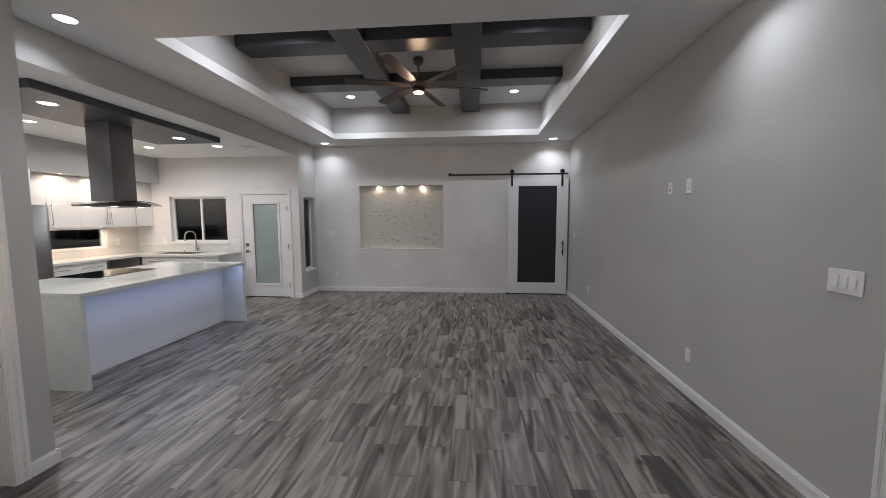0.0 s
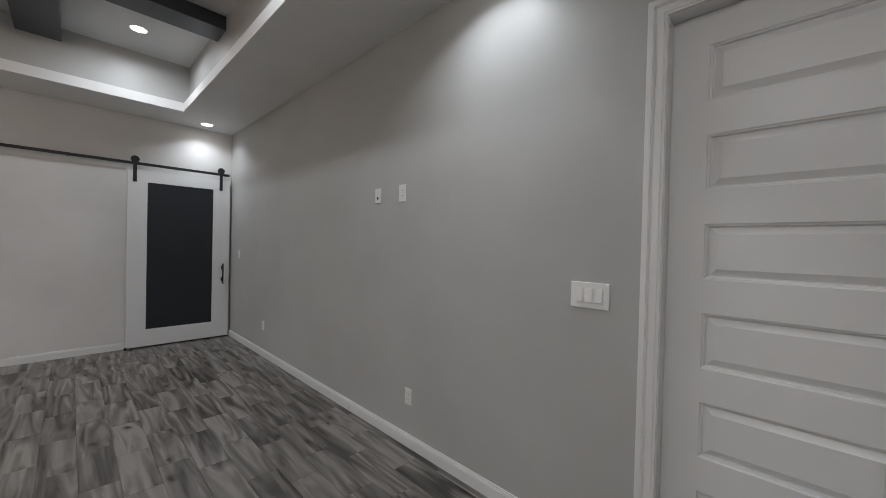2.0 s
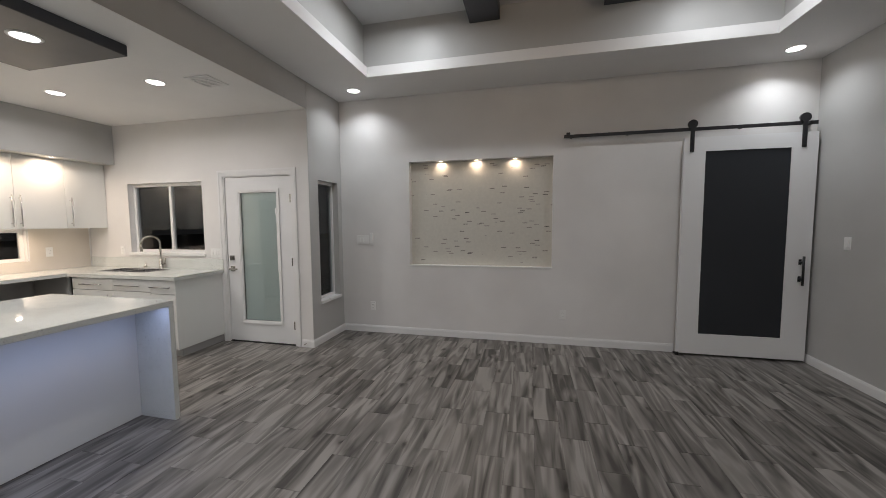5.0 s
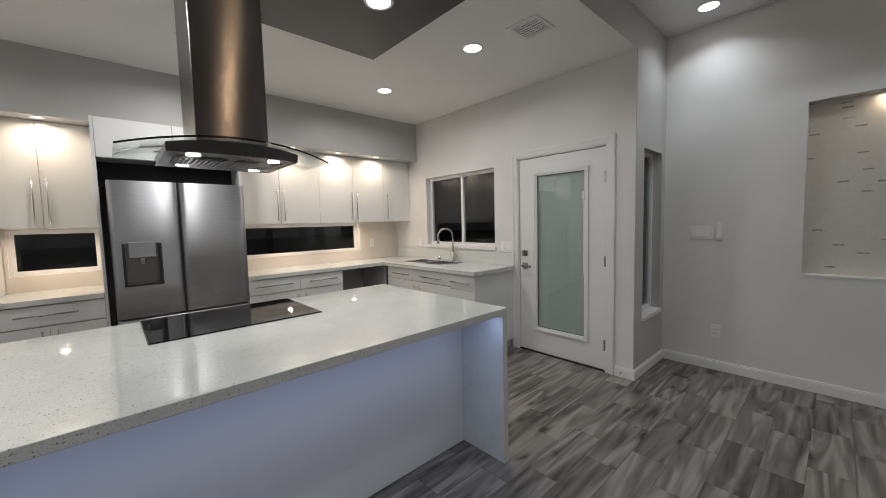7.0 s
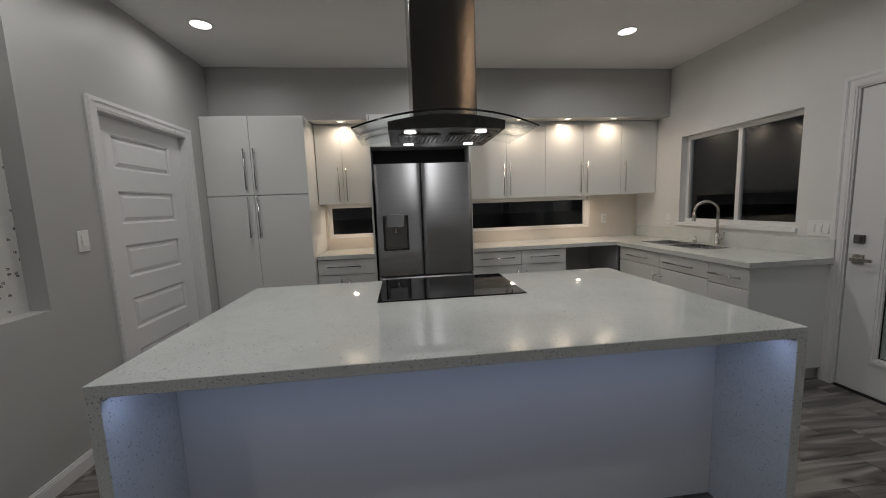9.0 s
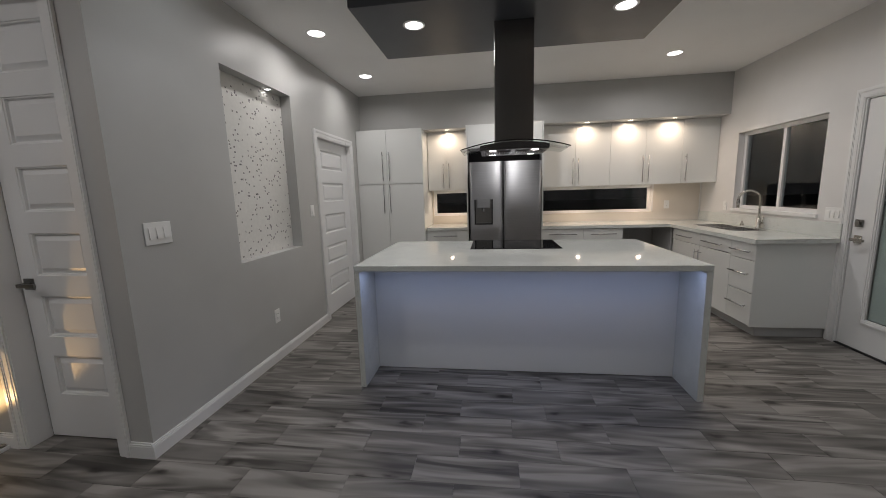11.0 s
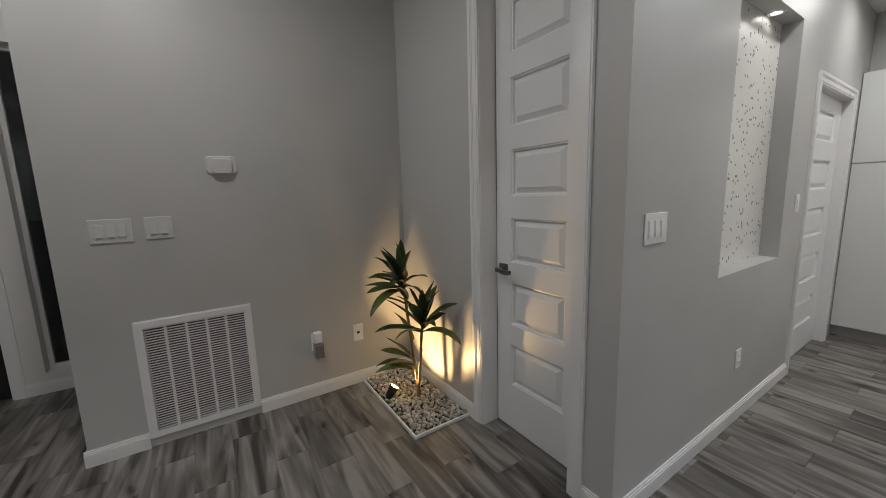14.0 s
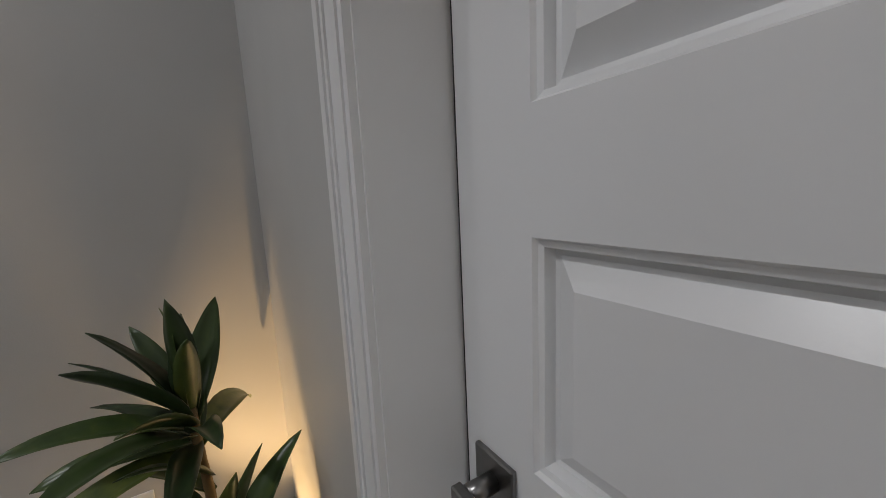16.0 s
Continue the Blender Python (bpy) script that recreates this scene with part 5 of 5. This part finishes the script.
for a, b in zip(rows, rows[1:]):
    for k in range(4):
        bm.faces.new((a[k], a[(k + 1) % 4], b[(k + 1) % 4], b[k]))
bm.faces.new(rows[0])
bm.faces.new(rows[-1][::-1])
part("hood_body", bm, HOOD_STEEL, h)
for y0, y1 in ((3.93, 4.135), (4.175, 4.38)):
    bm = bmesh.new()
    box(bm, -4.23, -4.02, y0, y1, 1.733, 1.7375)
    fl = part("baffle_filter", bm, DARK_NICKEL, h)
    for k in range(9):
        y = y0 + 0.014 + k * (y1 - y0 - 0.028) / 8.6
        part("baffle", boxes((-4.22, -4.03, y, y + 0.010, 1.7285, 1.7325)), STEEL, fl)
for x, y in ((-4.29, 3.985), (-4.29, 4.318), (-3.955, 3.985), (-3.955, 4.318)):
    bm = bmesh.new()
    tube(bm, (x, y, 1.732), (x, y, 1.7378), 0.028, n=20)
    part("lamp", bm, LED_HOOD, h, "round glowing hood lamp")
    area_lamp("hood_lamp", pose(x, y, 1.730), P_HOOD, WHITE, 0.05)

# ---- planter corner ----
b = thing("pebble_bed", (-2.29, 0.74, 0), "pale pebble bed edged with white strip in the corner", "pebble bed")
part("edging", boxes((-2.094, -2.082, YG + 0.016, 1.150, 0, 0.022), (XC + 0.016, -2.094, 1.138, 1.150, 0, 0.022), bev=0.002), TRIM, b)
part("soil", boxes((XC + 0.016, -2.095, YG + 0.016, 1.137, 0.0005, 0.006)), EARTH, b)
random.seed(11)
stones = []
for k in range(14):
    bm = bmesh.new()
    bmesh.ops.create_icosphere(bm, subdivisions=1, radius=1.0)
    sx, sy, sz = random.uniform(0.8, 1.3), random.uniform(0.7, 1.0), random.uniform(0.5, 0.8)
    for v in bm.verts:
        q = noise.noise(v.co * 1.1 + Vector((k * 7.3, 0, 0)))
        v.co *= 1 + 0.32 * q
        v.co = Vector((v.co.x * sx, v.co.y * sy, v.co.z * sz))
    for f in bm.faces:
        f.smooth = random.random() < 0.5
    stones.append(mesh_of("pebble", bm, PEBBLE))


def stone_spot():
    return random.uniform(XC + 0.03, -2.108), random.uniform(YG + 0.03, 1.125)


placed = []
tries = 0
while len(placed) < 300 and tries < 20000:
    tries += 1
    x, y = stone_spot()
    r = random.uniform(0.0125, 0.021)
    if all((x - a) ** 2 + (y - c) ** 2 > (0.74 * (r + q)) ** 2 for a, c, q in placed):
        placed.append((x, y, r))
        ob = new("pebble", stones[random.randrange(14)])
        ob.parent = b
        ob.matrix_basis = pose(x + 2.29, y - 0.74, 0.020 + random.uniform(0, 0.006), random.uniform(-25, 25), random.uniform(-25, 25), random.uniform(0, 360)) @ Matrix.Scale(r, 4)
bm = bmesh.new()
for k in range(420):
    x, y = stone_spot()
    r = random.uniform(0.009, 0.015)
    bmesh.ops.create_icosphere(bm, subdivisions=1, radius=r, matrix=pose(x, y, random.uniform(0.008, 0.013), random.uniform(0, 90), 0, random.uniform(0, 360)) @ Matrix.Diagonal((1.2, 0.9, 0.7, 1)))
tagged(part("pebble_fill", bm, PEBBLE, b), kind="stuff")

# plant
p = thing("dracaena_plant", (-2.31, 0.72, 0.02), "leafy dark green dracaena with three heads", "plant")


def cane(pts, r):
    bm = bmesh.new()
    fine = []
    for a, c in zip(pts, pts[1:]):
        for k in range(8):
            q = Vector(a).lerp(Vector(c), k / 8)
            fine.append(q + Vector((noise.noise(q * 9), noise.noise(q * 9 + Vector((5, 0, 0))), 0)) * 0.004)
    fine.append(Vector(pts[-1]))
    pipe(bm, fine, [r * (1 + 0.12 * math.sin(i * 2.1)) for i in range(len(fine))], 9)
    part("stem", bm, STEM, p)


def leaf_blade(base, azim, rise, length, width, droop, twist):
    """A long pointed leaf with a fold along its middle, bending over."""
    bm = bmesh.new()
    n = 11
    pos, ang = Vector(base), radians(rise)
    out = Vector((math.cos(radians(azim)), math.sin(radians(azim)), 0))
    side0 = Vector((-out.y, out.x, 0))
    rows = []
    for k in range(n + 1):
        s = k / n
        w = width * max(0.02, (math.sin(math.pi * min(1, s * 0.93 + 0.06)) ** 0.75) * (1 - 0.25 * s) if s < 0.98 else 0.02)
        d = out * math.cos(ang) + Vector((0, 0, 1)) * math.sin(ang)
        up = -out * math.sin(ang) + Vector((0, 0, 1)) * math.cos(ang)
        tw = radians(twist) * s
        side = side0 * math.cos(tw) + up * math.sin(tw)
        nrm = up * math.cos(tw) - side0 * math.sin(tw)
        wave = 0.05 * w * math.sin(9 * s + azim)
        rows.append([bm.verts.new(pos - side * w / 2 + nrm * (w * 0.16 + wave)), bm.verts.new(pos - side * w / 4 + nrm * w * 0.03), bm.verts.new(pos - nrm * w * 0.03),
                     bm.verts.new(pos + side * w / 4 + nrm * w * 0.03), bm.verts.new(pos + side * w / 2 + nrm * (w * 0.16 - wave))])
        pos = pos + d * (length / n)
        ang -= radians(droop) / n * (0.4 + 1.2 * s)
    for a, c in zip(rows, rows[1:]):
        for k in range(4):
            bm.faces.new((a[k], a[k + 1], c[k + 1], c[k])).smooth = True
    ob = part("leaf", bm, LEAF, p)
    md = ob.modifiers.new("thick", "SOLIDIFY")
    md.thickness = 0.0012


HEAD_A, HEAD_B, HEAD_C = (-2.27, 0.70, 0.86), (-2.30, 0.90, 0.62), (-2.275, 0.79, 0.32)
cane([(-2.325, 0.77, 0.02), (-2.30, 0.75, 0.35), HEAD_A], 0.010)
cane([(-2.30, 0.80, 0.02), (-2.305, 0.84, 0.30), HEAD_B], 0.009)
cane([(-2.31, 0.79, 0.02), (-2.295, 0.795, 0.2), HEAD_C], 0.008)
random.seed(5)
# heads: where they sit, leaves, leaf length, the ways their outer leaves point, first rise and last rise
for head, count, size, (a0, a1), low, high in ((HEAD_A, 21, 0.34, (-115, 125), 8, 84), (HEAD_B, 15, 0.34, (-40, 215), 22, 86), (HEAD_C, 6, 0.30, (-52, 16), 10, 36)):
    for k in range(count):
        s = k / (count - 1)
        az = a0 + (a1 - a0) * ((k * 0.618) % 1) + random.uniform(-9, 9)
        rise = low + (high - low) * s ** 1.15 + random.uniform(-9, 9)
        ln = size * random.uniform(0.80, 1.08) * (1 - 0.22 * s)
        reach = ln * math.cos(radians(max(0, rise - 12)))
        dx, dy = math.cos(radians(az)), math.sin(radians(az))
        # leaves keep clear of the two walls
        if head[0] + dx * reach < XC + 0.02:
            ln *= max(0.55, (head[0] - XC - 0.02) / max(0.05, -dx * reach))
            rise = max(rise, 42)
        if head[1] + dy * reach < YG + 0.03:
            ln *= 0.85
        leaf_blade((head[0], head[1], head[2] - 0.10 * (1 - s)), az, rise, ln, random.uniform(0.054, 0.078), random.uniform(25, 75) * (1.15 - 0.8 * s), random.uniform(-50, 50))
# a few low leaves on the canes
for base, az, rise, ln in (((-2.31, 0.75, 0.42), -60, 62, 0.24), ((-2.29, 0.72, 0.66), -30, 30, 0.22), ((-2.29, 0.72, 0.70), 40, 50, 0.22)):
    leaf_blade(base, az, rise, ln, 0.06, 40, 20)

# small uplight among the pebbles
u = thing("garden_spotlight", (-2.15, 0.69, 0.02), "small black spotlight on the pebbles, lit", "spotlight")
o = Vector((-2.15, 0.69, 0.060))
aim = Vector((-0.36, 0.05, 0.50)).normalized()
bm = bmesh.new()
pipe(bm, [o - aim * 0.045, o - aim * 0.02, o + aim * 0.02, o + aim * 0.045], [0.018, 0.028, 0.031, 0.034], 20)
part("housing", bm, BLACK_METAL, u)
bm = bmesh.new()
tube(bm, o + aim * 0.0455, o + aim * 0.047, 0.028, n=20)
part("lens", bm, LED_PLANT, u, "glowing amber lens")
bm = bmesh.new()
tube(bm, (-2.15, 0.69, 0.006), (-2.15, 0.69, 0.05), 0.008)
part("spike", bm, BLACK_METAL, u)
d = bpy.data.lights.new("plant_lamp", "SPOT")
d.energy, d.color, d.shadow_soft_size, d.spot_size, d.spot_blend = P_PLANT, AMBER, 0.014, radians(116), 0.45
ob = new("plant_lamp", d)
ob.matrix_world = look(o + aim * 0.052, o + aim)

# crystal chandelier over the entry, seen mirrored in the transom
CX, CY = -0.10, 0.48
pn = thing("crystal_chandelier", (CX, CY, 2.86), "small chandelier of lit clear crystal drops", "chandelier")
bm = bmesh.new()
lathe(bm, (CX, CY, 0), [(0.16, ZC - 0.03), (0.17, ZC - 0.025), (0.17, ZC - 0.001)], 28)
part("canopy", bm, STEEL, pn)
for k in range(7):
    a = k * 137.5
    rr = 0.045 * math.sqrt(k)
    x, y, z = CX + rr * math.cos(radians(a)), CY + rr * math.sin(radians(a)), 2.92 + 0.03 * ((k * 3) % 5)
    bm = bmesh.new()
    tube(bm, (x, y, z + 0.05), (x, y, ZC - 0.028), 0.0015, n=6)
    cd = part("cord", bm, NICKEL, pn)
    bm = bmesh.new()
    lathe(bm, (x, y, z), [(0.004, -0.06), (0.016, -0.03), (0.018, 0.02), (0.006, 0.05)], 7)
    part("crystal", bm, LED_WHITE, cd, "lit crystal drop")
d = bpy.data.lights.new("chandelier_lamp", "POINT")
d.energy, d.color, d.shadow_soft_size = P_FOYER, WHITE, 0.05
new("chandelier_lamp", d).location = (CX, CY, 2.80)

# spring door stop on the post
bm = bmesh.new()
tube(bm, (-3.305, YW - 0.014, 0.045), (-3.305, YW - 0.075, 0.045), 0.005, n=10)
ds = single("door_stop", bm, NICKEL, (-3.305, YW - 0.014, 0.045), "small nickel spring door stop on the baseboard", "door stop")
bm = bmesh.new()
tube(bm, (-3.305, YW - 0.075, 0.045), (-3.305, YW - 0.088, 0.045), 0.008, n=12)
part("rubber_tip", bm, PLASTIC, ds)

# ---- floor planks ----
PW, PL, GAPW = 0.182, 0.5415, 0.0016
floor_ob = bpy.data.objects["floor"]
rooms = ((XK, XR, YN, YW), (XT, XR, YW, YF), (XC, XR, YS, YN), (XC, XF, YG, YS), (XE, XF, YE, YG))


def plank_bm(x0, x1, y0, y1):
    bm = bmesh.new()
    box(bm, x0, x1, y0, y1, -0.008, 0.0)
    for f in bm.faces:
        if f.calc_center_median().z > -0.001:
            bmesh.ops.inset_region(bm, faces=[f], thickness=0.0012, depth=0.0)
            for v in f.verts:
                v.co.z = 0.0
            break
    for v in bm.verts:
        if abs(v.co.z) < 1e-6 and (abs(v.co.x - x0) < 1e-6 or abs(v.co.x - x1) < 1e-6 or abs(v.co.y - y0) < 1e-6 or abs(v.co.y - y1) < 1e-6):
            v.co.z = -0.0008
    return bm


whole = mesh_of("plank", plank_bm(-PW / 2 + GAPW / 2, PW / 2 - GAPW / 2, -PL / 2 + GAPW / 2, PL / 2 - GAPW / 2), PLANK)
spots = []
random.seed(3)
for k in range(-28, 30):
    x = -2.477 + PW * (k + 0.5)
    first = (0.31 if k % 2 else 0.52) + random.uniform(-0.02, 0.02)
    for j in range(-4, 17):
        y = first + PL * (j + 0.5)
        if any(a - PW / 2 < x < c + PW / 2 and e - PL / 2 < y < f + PL / 2 for a, c, e, f in rooms):
            spots.append((x, y))
near = sorted(spots, key=lambda q: (q[0] + 1.0) ** 2 * 0.8 + (q[1] - 2.9) ** 2)
for x, y in near[:300]:
    ob = new("plank", whole)
    ob.parent = floor_ob
    ob.location = (x, y, 0)
verts, faces = [], []
for x, y in near[300:]:
    a, c, e, f = x - PW / 2 + GAPW / 2, x + PW / 2 - GAPW / 2, y - PL / 2 + GAPW / 2, y + PL / 2 - GAPW / 2
    a, c, e, f = max(a, XK - 0.05), min(c, XR + 0.05), max(e, YE - 0.05), min(f, YF + 0.05)
    if c - a < 0.01 or f - e < 0.01:
        continue
    n = len(verts)
    verts += [(a, e, -0.008), (c, e, -0.008), (c, f, -0.008), (a, f, -0.008), (a, e, 0), (c, e, 0), (c, f, 0), (a, f, 0)]
    faces += [tuple(n + i for i in q) for q in ((0, 3, 2, 1), (4, 5, 6, 7), (0, 1, 5, 4), (1, 2, 6, 5), (2, 3, 7, 6), (3, 0, 4, 7))]
me = bpy.data.meshes.new("far_planks")
me.from_pydata(verts, [], faces)
me.materials.append(PLANK_FAR)
ob = tagged(new("far_planks", me), kind="stuff")
ob.parent = floor_ob
